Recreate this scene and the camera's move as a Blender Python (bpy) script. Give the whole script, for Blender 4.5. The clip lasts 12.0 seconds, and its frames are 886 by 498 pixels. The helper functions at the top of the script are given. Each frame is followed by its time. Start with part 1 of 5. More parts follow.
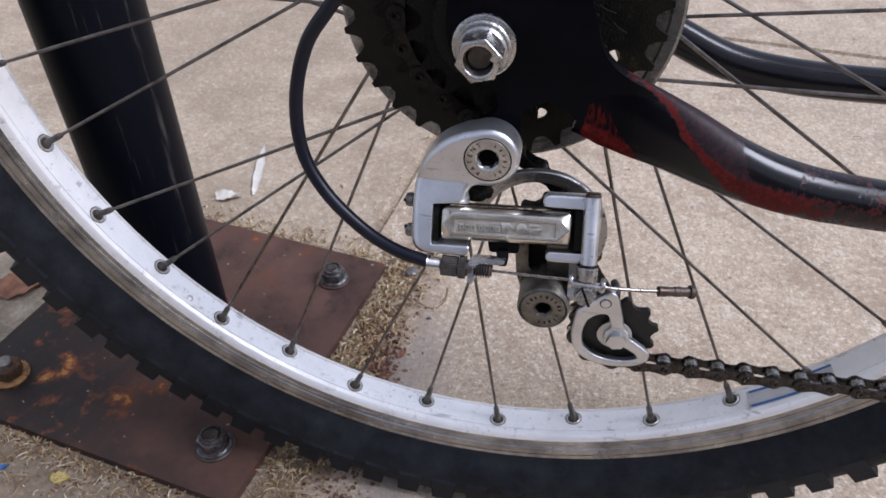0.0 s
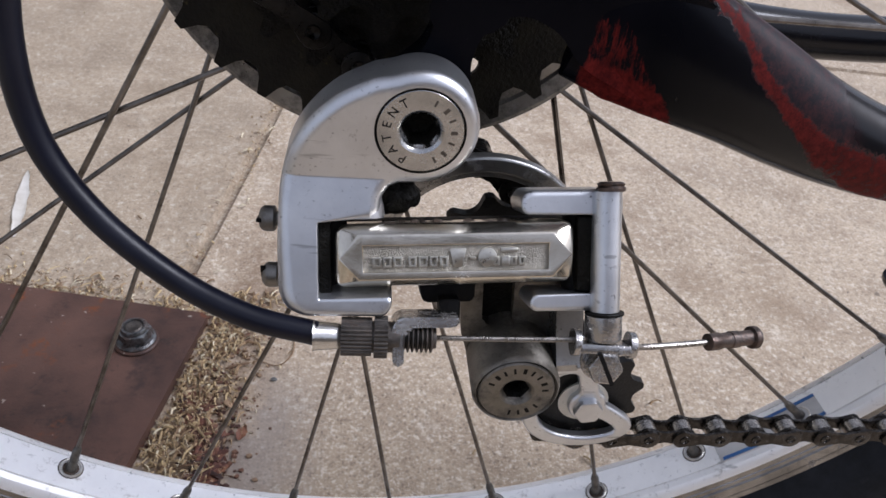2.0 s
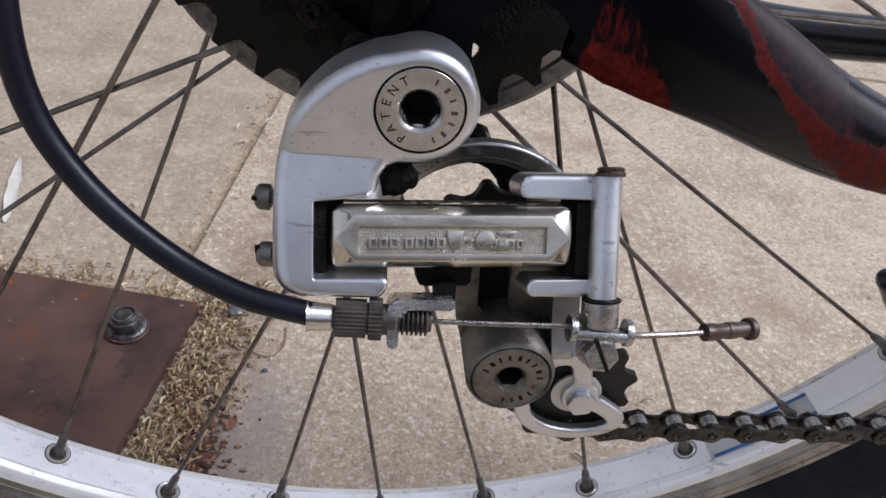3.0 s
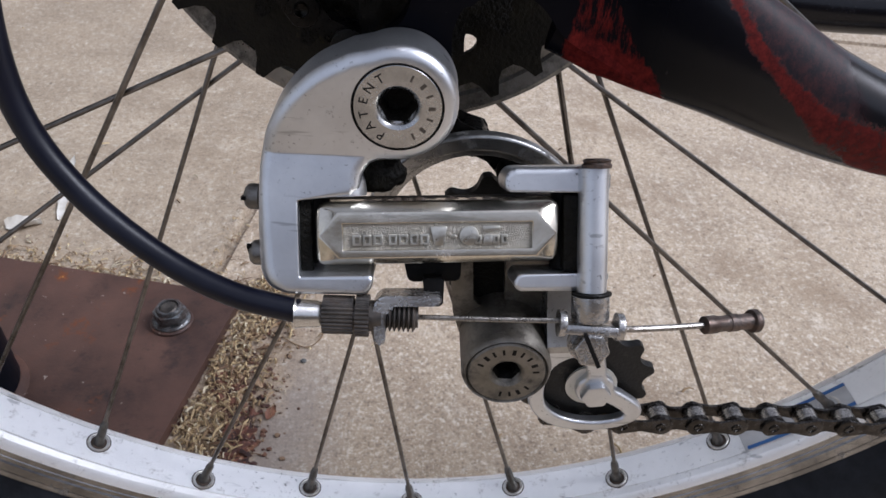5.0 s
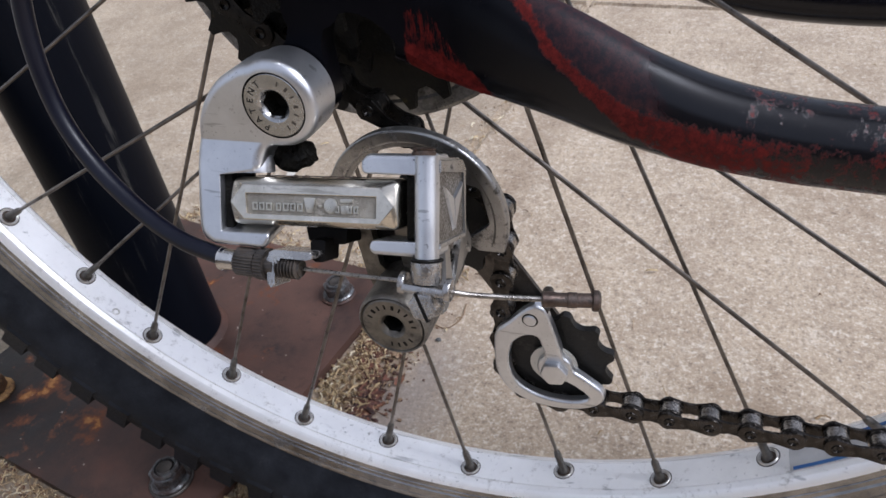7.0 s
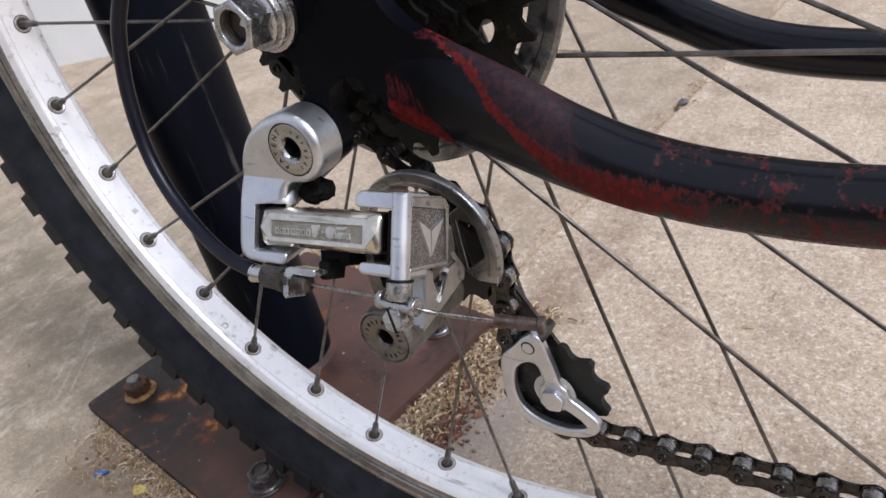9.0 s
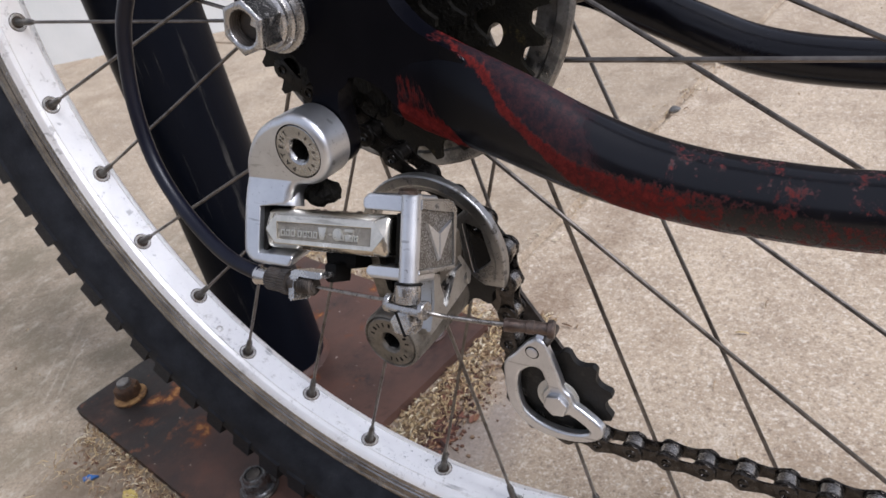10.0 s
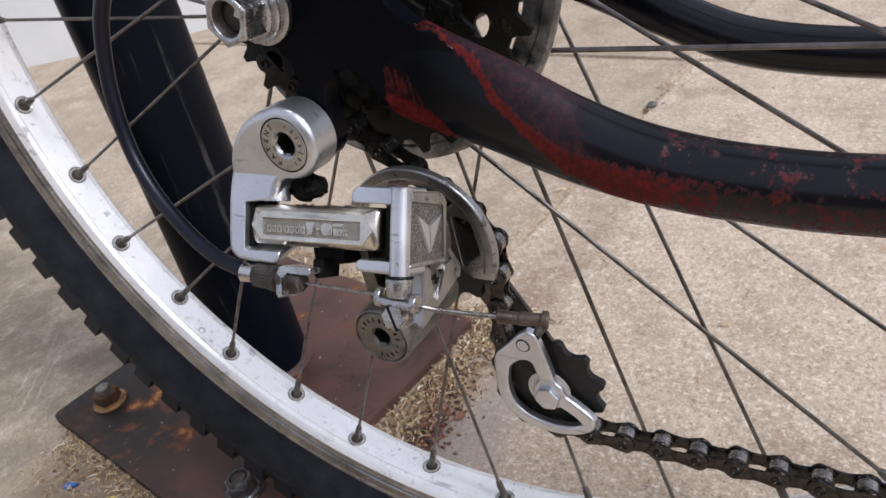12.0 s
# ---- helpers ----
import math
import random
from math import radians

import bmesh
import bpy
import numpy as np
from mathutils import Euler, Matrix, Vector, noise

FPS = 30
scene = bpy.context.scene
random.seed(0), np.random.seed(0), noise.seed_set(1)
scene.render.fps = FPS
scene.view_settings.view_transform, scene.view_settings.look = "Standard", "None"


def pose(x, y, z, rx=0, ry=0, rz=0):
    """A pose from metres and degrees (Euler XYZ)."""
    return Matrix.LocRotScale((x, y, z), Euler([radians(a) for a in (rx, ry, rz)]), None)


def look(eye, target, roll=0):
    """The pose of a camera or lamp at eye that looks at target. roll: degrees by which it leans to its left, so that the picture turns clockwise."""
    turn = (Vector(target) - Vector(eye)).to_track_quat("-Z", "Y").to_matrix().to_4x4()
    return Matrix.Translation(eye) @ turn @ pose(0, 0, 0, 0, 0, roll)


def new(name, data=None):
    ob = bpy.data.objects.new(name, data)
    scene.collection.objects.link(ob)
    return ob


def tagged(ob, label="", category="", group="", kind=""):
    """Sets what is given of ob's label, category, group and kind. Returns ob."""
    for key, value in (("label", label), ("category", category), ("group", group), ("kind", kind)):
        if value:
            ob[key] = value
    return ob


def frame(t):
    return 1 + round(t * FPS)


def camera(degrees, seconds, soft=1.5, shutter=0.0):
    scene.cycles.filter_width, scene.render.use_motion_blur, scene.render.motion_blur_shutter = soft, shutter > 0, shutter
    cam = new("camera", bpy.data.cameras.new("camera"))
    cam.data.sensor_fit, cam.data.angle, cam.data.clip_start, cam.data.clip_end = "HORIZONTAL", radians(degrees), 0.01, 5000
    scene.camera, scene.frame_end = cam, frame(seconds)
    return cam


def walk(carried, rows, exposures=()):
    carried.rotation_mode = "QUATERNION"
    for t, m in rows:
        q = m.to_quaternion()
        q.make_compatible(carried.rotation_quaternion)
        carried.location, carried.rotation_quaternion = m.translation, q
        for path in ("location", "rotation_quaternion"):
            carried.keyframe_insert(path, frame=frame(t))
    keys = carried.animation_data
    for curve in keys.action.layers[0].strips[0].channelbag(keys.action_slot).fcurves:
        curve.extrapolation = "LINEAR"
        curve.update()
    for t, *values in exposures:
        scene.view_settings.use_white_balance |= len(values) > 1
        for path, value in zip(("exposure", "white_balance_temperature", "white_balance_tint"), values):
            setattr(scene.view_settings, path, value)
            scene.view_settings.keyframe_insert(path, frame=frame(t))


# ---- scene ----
cam = camera(62.74, 12.0)
cam.data.dof.use_dof = True
cam.data.dof.focus_distance = 0.18
cam.data.dof.aperture_fstop = 64.0
PATH = [
    (0, (0.02844, -0.30411, 0.44635), (-0.04023, 0.06990, 0.12168), -0.043),
    (0.5, (0.01044, -0.26730, 0.39325), (-0.04533, 0.11811, 0.07964), 0.449),
    (1, (0.00368, -0.21812, 0.36140), (0.05022, 0.16417, 0.04252), 6.894),
    (1.5, (0.00008, -0.20578, 0.35897), (0.05575, 0.17547, 0.04031), 6.915),
    (2, (-0.00548, -0.20585, 0.36777), (0.04827, 0.18505, 0.06068), 6.768),
    (2.5, (-0.00519, -0.20687, 0.36170), (0.05881, 0.17943, 0.05077), 8.218),
    (3, (-0.00588, -0.20667, 0.36403), (0.05242, 0.18364, 0.05701), 8.400),
    (4.8, (0.00773, -0.20388, 0.36355), (0.04704, 0.18242, 0.04855), 5.852),
    (5, (0.00819, -0.20597, 0.36648), (0.02887, 0.18013, 0.04947), 4.036),
    (5.5, (0.02928, -0.21100, 0.36986), (-0.00349, 0.17270, 0.05095), -0.382),
    (6, (0.05202, -0.22348, 0.38091), (-0.05150, 0.14973, 0.06468), -6.223),
    (6.5, (0.07588, -0.22314, 0.37920), (-0.04750, 0.14543, 0.06465), -6.973),
    (8.3, (0.16874, -0.22467, 0.37727), (-0.09678, 0.10500, 0.11117), -14.771),
    (8.5, (0.17010, -0.22554, 0.37702), (-0.09261, 0.10783, 0.11273), -14.212),
    (9, (0.16582, -0.22728, 0.38214), (-0.09765, 0.10785, 0.12086), -13.993),
    (9.5, (0.16105, -0.22927, 0.38189), (-0.10133, 0.10606, 0.11976), -13.973),
    (10, (0.15989, -0.23017, 0.38256), (-0.09621, 0.11135, 0.12222), -12.878),
    (10.5, (0.15636, -0.22925, 0.38075), (-0.09553, 0.11475, 0.11956), -12.711),
    (11, (0.15615, -0.22891, 0.38191), (-0.09342, 0.11713, 0.12119), -13.171),
    (11.5, (0.15574, -0.22971, 0.38208), (-0.09075, 0.11781, 0.12040), -12.649),
    (12, (0.15583, -0.23135, 0.38024), (-0.08744, 0.11725, 0.11699), -12.848),
]
walk(cam, [(t, look(eye, target, roll)) for t, eye, target, roll in PATH],
     [(0, -0.05, 5750, 18), (2.5, -0.14, 5900, 16), (6.5, -0.09, 5800, 15), (8.5, 0.05, 6020, 16), (12, 0.05, 6020, 16)])

# ---- world, sun ----
world = bpy.data.worlds.new("sky")
scene.world = world
world.use_nodes = True
_n, _l = world.node_tree.nodes, world.node_tree.links
_n.clear()
_sky = _n.new("ShaderNodeTexSky")
_sky.sky_type = "NISHITA"
_sky.sun_disc = False
_sky.sun_elevation = radians(47)
_sky.sun_rotation = radians(94)
_sky.dust_density = 4.0
_bg = _n.new("ShaderNodeBackground")
_bg.inputs["Strength"].default_value = 0.16
_out = _n.new("ShaderNodeOutputWorld")
_hsv = _n.new("ShaderNodeHueSaturation")
_hsv.inputs["Saturation"].default_value = 0.7
_l.new(_sky.outputs[0], _hsv.inputs["Color"])
# a thin even cloud layer before the blue
_cloud = _n.new("ShaderNodeMix")
_cloud.data_type = "RGBA"
_cloud.inputs[0].default_value = 0.6
_cloud.inputs[7].default_value = (4.6, 4.75, 5.1, 1)
_l.new(_hsv.outputs[0], _cloud.inputs[6])
_l.new(_cloud.outputs[2], _bg.inputs["Color"])
_l.new(_bg.outputs[0], _out.inputs["Surface"])
sun = new("sun", bpy.data.lights.new("sun", "SUN"))
sun.data.energy = 3.0
sun.data.angle = radians(26)
sun.data.color = (0.97, 0.985, 1.0)
sun.matrix_world = look((1.7, -0.1, 1.85), (0, 0, 0))


# ---- materials ----
def nodes_of(name):
    m = bpy.data.materials.new(name)
    m.use_nodes = True
    nt = m.node_tree
    return m, nt, nt.nodes["Principled BSDF"]


def noise_node(nt, scale, detail=4.0, rough=0.6, vec=None, stretch=None):
    tc = nt.nodes.new("ShaderNodeTexCoord")
    src = tc.outputs["Object"]
    if stretch:
        mp = nt.nodes.new("ShaderNodeMapping")
        mp.inputs["Scale"].default_value = stretch
        nt.links.new(src, mp.inputs["Vector"])
        src = mp.outputs["Vector"]
    n = nt.nodes.new("ShaderNodeTexNoise")
    n.inputs["Scale"].default_value = scale
    n.inputs["Detail"].default_value = detail
    n.inputs["Roughness"].default_value = rough
    nt.links.new(src, n.inputs["Vector"])
    return n.outputs["Fac"]


def ramp(nt, fac, lo, hi, a=0.0, b=1.0):
    r = nt.nodes.new("ShaderNodeMapRange")
    r.clamp = True
    for key, v in (("From Min", lo), ("From Max", hi), ("To Min", a), ("To Max", b)):
        r.inputs[key].default_value = v
    nt.links.new(fac, r.inputs["Value"])
    return r.outputs["Result"]


def mixed(nt, fac, a, b):
    m = nt.nodes.new("ShaderNodeMix")
    m.data_type = "RGBA"
    for sock, v in ((m.inputs[6], a), (m.inputs[7], b)):
        if isinstance(v, tuple):
            sock.default_value = (*v, 1)
        else:
            nt.links.new(v, sock)
    nt.links.new(fac, m.inputs[0])
    return m.outputs[2]


def mathn(nt, op, a, b=None, c=None, clamp=False):
    m = nt.nodes.new("ShaderNodeMath")
    m.operation = op
    m.use_clamp = clamp
    for i, v in enumerate((a, b, c)):
        if v is None:
            continue
        if isinstance(v, (int, float)):
            m.inputs[i].default_value = v
        else:
            nt.links.new(v, m.inputs[i])
    return m.outputs[0]


def bump(nt, bsdf, height, strength, dist):
    b = nt.nodes.new("ShaderNodeBump")
    b.inputs["Strength"].default_value = strength
    b.inputs["Distance"].default_value = dist
    nt.links.new(height, b.inputs["Height"])
    nt.links.new(b.outputs["Normal"], bsdf.inputs["Normal"])


def surface(name, a, b, metal=0.0, rough=(0.4, 0.6), big=30.0, fine=800.0, relief=0.15, dist=0.0004,
            dirt=None, dirt_at=(0.55, 0.7), dirt_scale=90.0, coat=0.0, stretch=None, spec=0.5, pits=0.0, pit_scale=1100.0, dirt_stretch=None):
    """Two tones mixed by a large noise, roughness by a finer one, fine relief, and patches of dirt."""
    m, nt, p = nodes_of(name)
    n1 = noise_node(nt, big, 5, 0.65, stretch=stretch)
    n2 = noise_node(nt, fine, 3, 0.6, stretch=stretch)
    col = mixed(nt, ramp(nt, n1, 0.35, 0.65), a, b)
    p.inputs["Metallic"].default_value = metal
    rg = ramp(nt, mathn(nt, "ADD", mathn(nt, "MULTIPLY", n1, 0.6), mathn(nt, "MULTIPLY", n2, 0.4)), 0.35, 0.65, *rough)
    if dirt:
        nd = noise_node(nt, dirt_scale, 8, 0.75, stretch=dirt_stretch)
        f = ramp(nt, nd, *dirt_at)
        col = mixed(nt, f, col, dirt)
        rg = mathn(nt, "MAXIMUM", rg, mathn(nt, "MULTIPLY", f, 0.8))
        mt = mathn(nt, "MULTIPLY", mathn(nt, "SUBTRACT", 1.0, f, clamp=True), metal)
        nt.links.new(mt, p.inputs["Metallic"])
    if pits:
        patchy = ramp(nt, noise_node(nt, pit_scale * 0.06, 4, 0.6), 0.42, 0.62)
        pit = mathn(nt, "MULTIPLY", ramp(nt, noise_node(nt, pit_scale, 4, 0.65), 0.62, 0.7, 0.0, pits), patchy)
        scratch = ramp(nt, noise_node(nt, pit_scale * 0.35, 3, 0.6, stretch=(0.12, 1, 1)), 0.64, 0.7, 0.0, pits * 0.5)
        col = mixed(nt, mathn(nt, "MAXIMUM", pit, scratch), col, tuple(v * 0.15 for v in a))
        rg = mathn(nt, "MAXIMUM", rg, mathn(nt, "MULTIPLY", pit, 0.7))
    nt.links.new(col, p.inputs["Base Color"])
    nt.links.new(rg, p.inputs["Roughness"])
    p.inputs["Coat Weight"].default_value = coat
    p.inputs["Specular IOR Level"].default_value = spec
    bump(nt, p, n2, relief, dist)
    return m


ALLOY = surface("cast_alloy", (0.56, 0.57, 0.585), (0.68, 0.69, 0.7), 0.97, (0.3, 0.43), 60, 1500, 0.06, 0.0003,
                (0.11, 0.095, 0.075), (0.65, 0.74), 160, pits=0.85)
POLISHED = surface("polished_steel", (0.55, 0.54, 0.51), (0.66, 0.65, 0.62), 1.0, (0.15, 0.29), 80, 1500, 0.1, 0.0003,
                   (0.2, 0.16, 0.1), (0.66, 0.78), 260, pits=0.6)
BOLT_STEEL = surface("worn_bolt_steel", (0.33, 0.33, 0.325), (0.52, 0.515, 0.5), 1.0, (0.17, 0.32), 120, 1500, 0.12, 0.0003,
                     (0.07, 0.058, 0.045), (0.62, 0.72), 240, pits=0.8)
ALLOY_SOILED = surface("soiled_cast_alloy", (0.3, 0.295, 0.285), (0.44, 0.435, 0.42), 0.95, (0.24, 0.4), 60, 1500, 0.12, 0.0003,
                       (0.05, 0.042, 0.03), (0.55, 0.66), 190, pits=0.7)
NICKEL = surface("worn_nickel", (0.56, 0.52, 0.43), (0.76, 0.71, 0.61), 1.0, (0.15, 0.28), 80, 1500, 0.06, 0.0003,
                 (0.2, 0.16, 0.1), (0.66, 0.78), 260, pits=0.6)
NUT = surface("scuffed_nut_steel", (0.34, 0.33, 0.32), (0.54, 0.53, 0.51), 0.97, (0.17, 0.32), 150, 1500, 0.3, 0.0004,
              (0.05, 0.042, 0.032), (0.54, 0.65), 260, pits=0.8)
BUSHING = surface("pale_bushing", (0.5, 0.48, 0.42), (0.62, 0.6, 0.54), 0.3, (0.4, 0.55), 90, 1500, 0.2, 0.0003,
                  (0.1, 0.085, 0.06), (0.6, 0.72), 260)
DIRTY_STEEL = surface("dirty_steel", (0.16, 0.15, 0.135), (0.3, 0.285, 0.26), 0.9, (0.3, 0.55), 120, 1800, 0.25, 0.0004,
                      (0.09, 0.075, 0.055), (0.5, 0.66), 220)
DARK_STEEL = surface("dark_steel", (0.055, 0.05, 0.046), (0.13, 0.115, 0.1), 0.85, (0.35, 0.55), 200, 1800, 0.3, 0.0004,
                     (0.05, 0.035, 0.025), (0.5, 0.64), 300)
CHAIN_STEEL = surface("oily_chain_steel", (0.02, 0.018, 0.016), (0.075, 0.067, 0.06), 0.92, (0.16, 0.3), 250, 1500, 0.3, 0.0003,
                      (0.02, 0.016, 0.012), (0.52, 0.66), 300)
GREASY_CHAIN = surface("greasy_chain_steel", (0.006, 0.0055, 0.005), (0.02, 0.018, 0.016), 0.75, (0.22, 0.42), 250, 1500, 0.4, 0.0004)
CHAIN_PINS = surface("worn_roller_steel", (0.2, 0.185, 0.165), (0.42, 0.39, 0.35), 0.95, (0.18, 0.34), 250, 1500, 0.2, 0.0003)
WEB_STEEL = surface("soiled_cast_steel", (0.13, 0.12, 0.1), (0.24, 0.22, 0.19), 0.85, (0.35, 0.55), 90, 1500, 0.3, 0.0004,
                    (0.05, 0.042, 0.03), (0.48, 0.62), 130)
# real grime, and a near-black colour for shade in sockets, slots and grooves
GRIME_AND_SHADE = surface("grime_and_recess_shade", (0.002, 0.0018, 0.0016), (0.009, 0.008, 0.0055), 0.0, (0.4, 0.75), 120, 900, 0.8, 0.0012, spec=0.14)
SPROCKET = surface("grimy_sprocket", (0.004, 0.0037, 0.003), (0.015, 0.013, 0.008), 0.15, (0.4, 0.68), 62, 900, 0.5, 0.0008,
                   (0.1, 0.08, 0.022), (0.6, 0.72), 48, spec=0.2)
DISC = surface("brushed_disc", (0.22, 0.21, 0.195), (0.4, 0.39, 0.365), 0.95, (0.24, 0.4), 60, 1200, 0.15, 0.0003,
               (0.03, 0.026, 0.018), (0.47, 0.62), 45)
RUBBER = surface("cable_housing_black", (0.0025, 0.003, 0.008), (0.005, 0.006, 0.013), 0.0, (0.3, 0.42), 60, 1500, 0.1, 0.0002, spec=0.3)
PULLEY = surface("black_plastic", (0.006, 0.006, 0.006), (0.018, 0.017, 0.015), 0.0, (0.4, 0.6), 90, 900, 0.4, 0.0005,
                 (0.06, 0.053, 0.044), (0.56, 0.72), 130, spec=0.3)
TYRE = surface("tyre_rubber", (0.0065, 0.0074, 0.0095), (0.018, 0.0198, 0.0238), 0.0, (0.5, 0.72), 60, 700, 0.4, 0.0006,
               (0.04, 0.04, 0.04), (0.6, 0.85), 70, spec=0.16)
PLATE_NUT = surface("blue_grey_nut_steel", (0.07, 0.075, 0.077), (0.24, 0.25, 0.252), 0.9, (0.2, 0.42), 130, 1500, 0.3, 0.0005,
                    (0.04, 0.024, 0.018), (0.44, 0.58), 120)
NUT_RUST = surface("rusty_nut_steel", (0.03, 0.018, 0.012), (0.13, 0.065, 0.03), 0.3, (0.5, 0.8), 110, 900, 0.6, 0.001,
                   (0.34, 0.2, 0.08), (0.6, 0.72), 130)
OCHRE = surface("ochre_rust_scale", (0.16, 0.075, 0.025), (0.42, 0.24, 0.09), 0.0, (0.7, 0.9), 90, 900, 0.6, 0.001,
                (0.05, 0.022, 0.012), (0.5, 0.62), 110)
RIM = surface("weathered_rim_alloy", (0.88, 0.87, 0.845), (0.96, 0.95, 0.925), 0.44, (0.28, 0.42), 40, 900, 0.25, 0.0005,
              (0.3, 0.27, 0.23), (0.57, 0.74), 110, pits=0.9, pit_scale=420)
TRACK = surface("worn_brake_track", (0.2, 0.195, 0.19), (0.42, 0.41, 0.395), 0.97, (0.16, 0.28), 50, 900, 0.2, 0.0004,
                (0.05, 0.045, 0.04), (0.55, 0.72), 60, pits=0.6, pit_scale=420)
SPOKE = surface("dull_spoke_steel", (0.085, 0.075, 0.065), (0.2, 0.18, 0.16), 0.9, (0.25, 0.42), 120, 1500, 0.2, 0.0003)
NIPPLE = surface("tarnished_nipple", (0.06, 0.056, 0.05), (0.16, 0.15, 0.135), 0.8, (0.35, 0.55), 300, 1500, 0.3, 0.0003)
EYELET = surface("rim_eyelet", (0.5, 0.48, 0.44), (0.72, 0.7, 0.66), 0.85, (0.25, 0.42), 300, 1500, 0.3, 0.0003)
POLE = surface("black_pole_paint", (0.0026, 0.0036, 0.0066), (0.0055, 0.007, 0.0115), 0.0, (0.3, 0.5), 14, 500, 0.15, 0.0005,
               (0.1, 0.095, 0.085), (0.6, 0.72), 70, stretch=(1, 1, 0.12), spec=0.08, dirt_stretch=(1, 1, 0.06))
WALL = surface("white_wall_paint", (0.62, 0.63, 0.6), (0.72, 0.72, 0.69), 0.0, (0.7, 0.85), 3, 120, 0.2, 0.002,
               (0.5, 0.48, 0.43), (0.6, 0.8), 4)
RENDER_WALL = surface("brown_render", (0.15, 0.125, 0.105), (0.22, 0.19, 0.16), 0.0, (0.75, 0.9), 3, 120, 0.3, 0.002)


def crumbs(name, tones, rough):
    """Every piece takes its own tone from the given ones."""
    m, nt, p = nodes_of(name)
    geo = nt.nodes.new("ShaderNodeNewGeometry")
    r = geo.outputs["Random Per Island"]
    col = mixed(nt, ramp(nt, r, 0.15, 0.4), tones[0], tones[1])
    col = mixed(nt, ramp(nt, r, 0.5, 0.6), col, tones[2])
    col = mixed(nt, ramp(nt, r, 0.85, 0.9), col, tones[3])
    fine = noise_node(nt, 900, 4, 0.7)
    col = mixed(nt, ramp(nt, fine, 0.45, 0.65, 0.0, 0.5), col, tones[0])
    nt.links.new(col, p.inputs["Base Color"])
    p.inputs["Roughness"].default_value = rough
    bump(nt, p, fine, 0.4, 0.0004)
    return m


WIRE = surface("dull_cable_wire", (0.2, 0.185, 0.165), (0.36, 0.34, 0.31), 0.95, (0.22, 0.4), 400, 2500, 0.4, 0.0003)
STRAW = crumbs("dry_straw", [(0.15, 0.085, 0.045), (0.33, 0.225, 0.115), (0.53, 0.4, 0.21), (0.7, 0.62, 0.44)], 0.7)
GRIT = crumbs("brown_grit", [(0.06, 0.025, 0.018), (0.16, 0.075, 0.045), (0.26, 0.17, 0.1), (0.4, 0.33, 0.24)], 0.85)
LEAF = surface("dead_leaf", (0.13, 0.045, 0.025), (0.33, 0.16, 0.085), 0.0, (0.5, 0.7), 60, 500, 0.3, 0.0004)
PAPER = surface("pale_scrap", (0.5, 0.46, 0.39), (0.64, 0.61, 0.55), 0.0, (0.7, 0.85), 60, 600, 0.2, 0.0003)
# near black for covers and lettering, and for shade in slots and gaps
DARK = surface("black_and_recess_shade", (0.004, 0.004, 0.004), (0.009, 0.008, 0.007), 0.0, (0.5, 0.7), 200, 900, 0.4, 0.0004, spec=0.12)
CAP = surface("tarnished_brown_cap", (0.06, 0.042, 0.034), (0.15, 0.11, 0.09), 0.8, (0.3, 0.5), 200, 1500, 0.3, 0.0004,
              (0.03, 0.022, 0.016), (0.5, 0.62), 260)
CRUST = surface("oily_dirt", (0.02, 0.013, 0.008), (0.07, 0.045, 0.028), 0.0, (0.5, 0.8), 300, 1500, 0.6, 0.0006)
BARK = crumbs("bark_crumbs", [(0.03, 0.012, 0.008), (0.09, 0.032, 0.02), (0.16, 0.062, 0.036), (0.36, 0.24, 0.14)], 0.75)
STONE = surface("dark_stone", (0.05, 0.049, 0.046), (0.15, 0.147, 0.14), 0.0, (0.6, 0.8), 300, 1500, 0.4, 0.0006)
STICKER_WHITE = surface("decal_white", (0.42, 0.415, 0.4), (0.54, 0.535, 0.52), 0.0, (0.35, 0.5), 60, 600, 0.1, 0.0002)
YELLOW = surface("yellow_leaf", (0.4, 0.3, 0.07), (0.55, 0.45, 0.16), 0.0, (0.5, 0.7), 60, 500, 0.3, 0.0004)
STICKER_BLUE = surface("decal_blue", (0.02, 0.09, 0.28), (0.04, 0.15, 0.36), 0.0, (0.35, 0.5), 60, 600, 0.1, 0.0002)


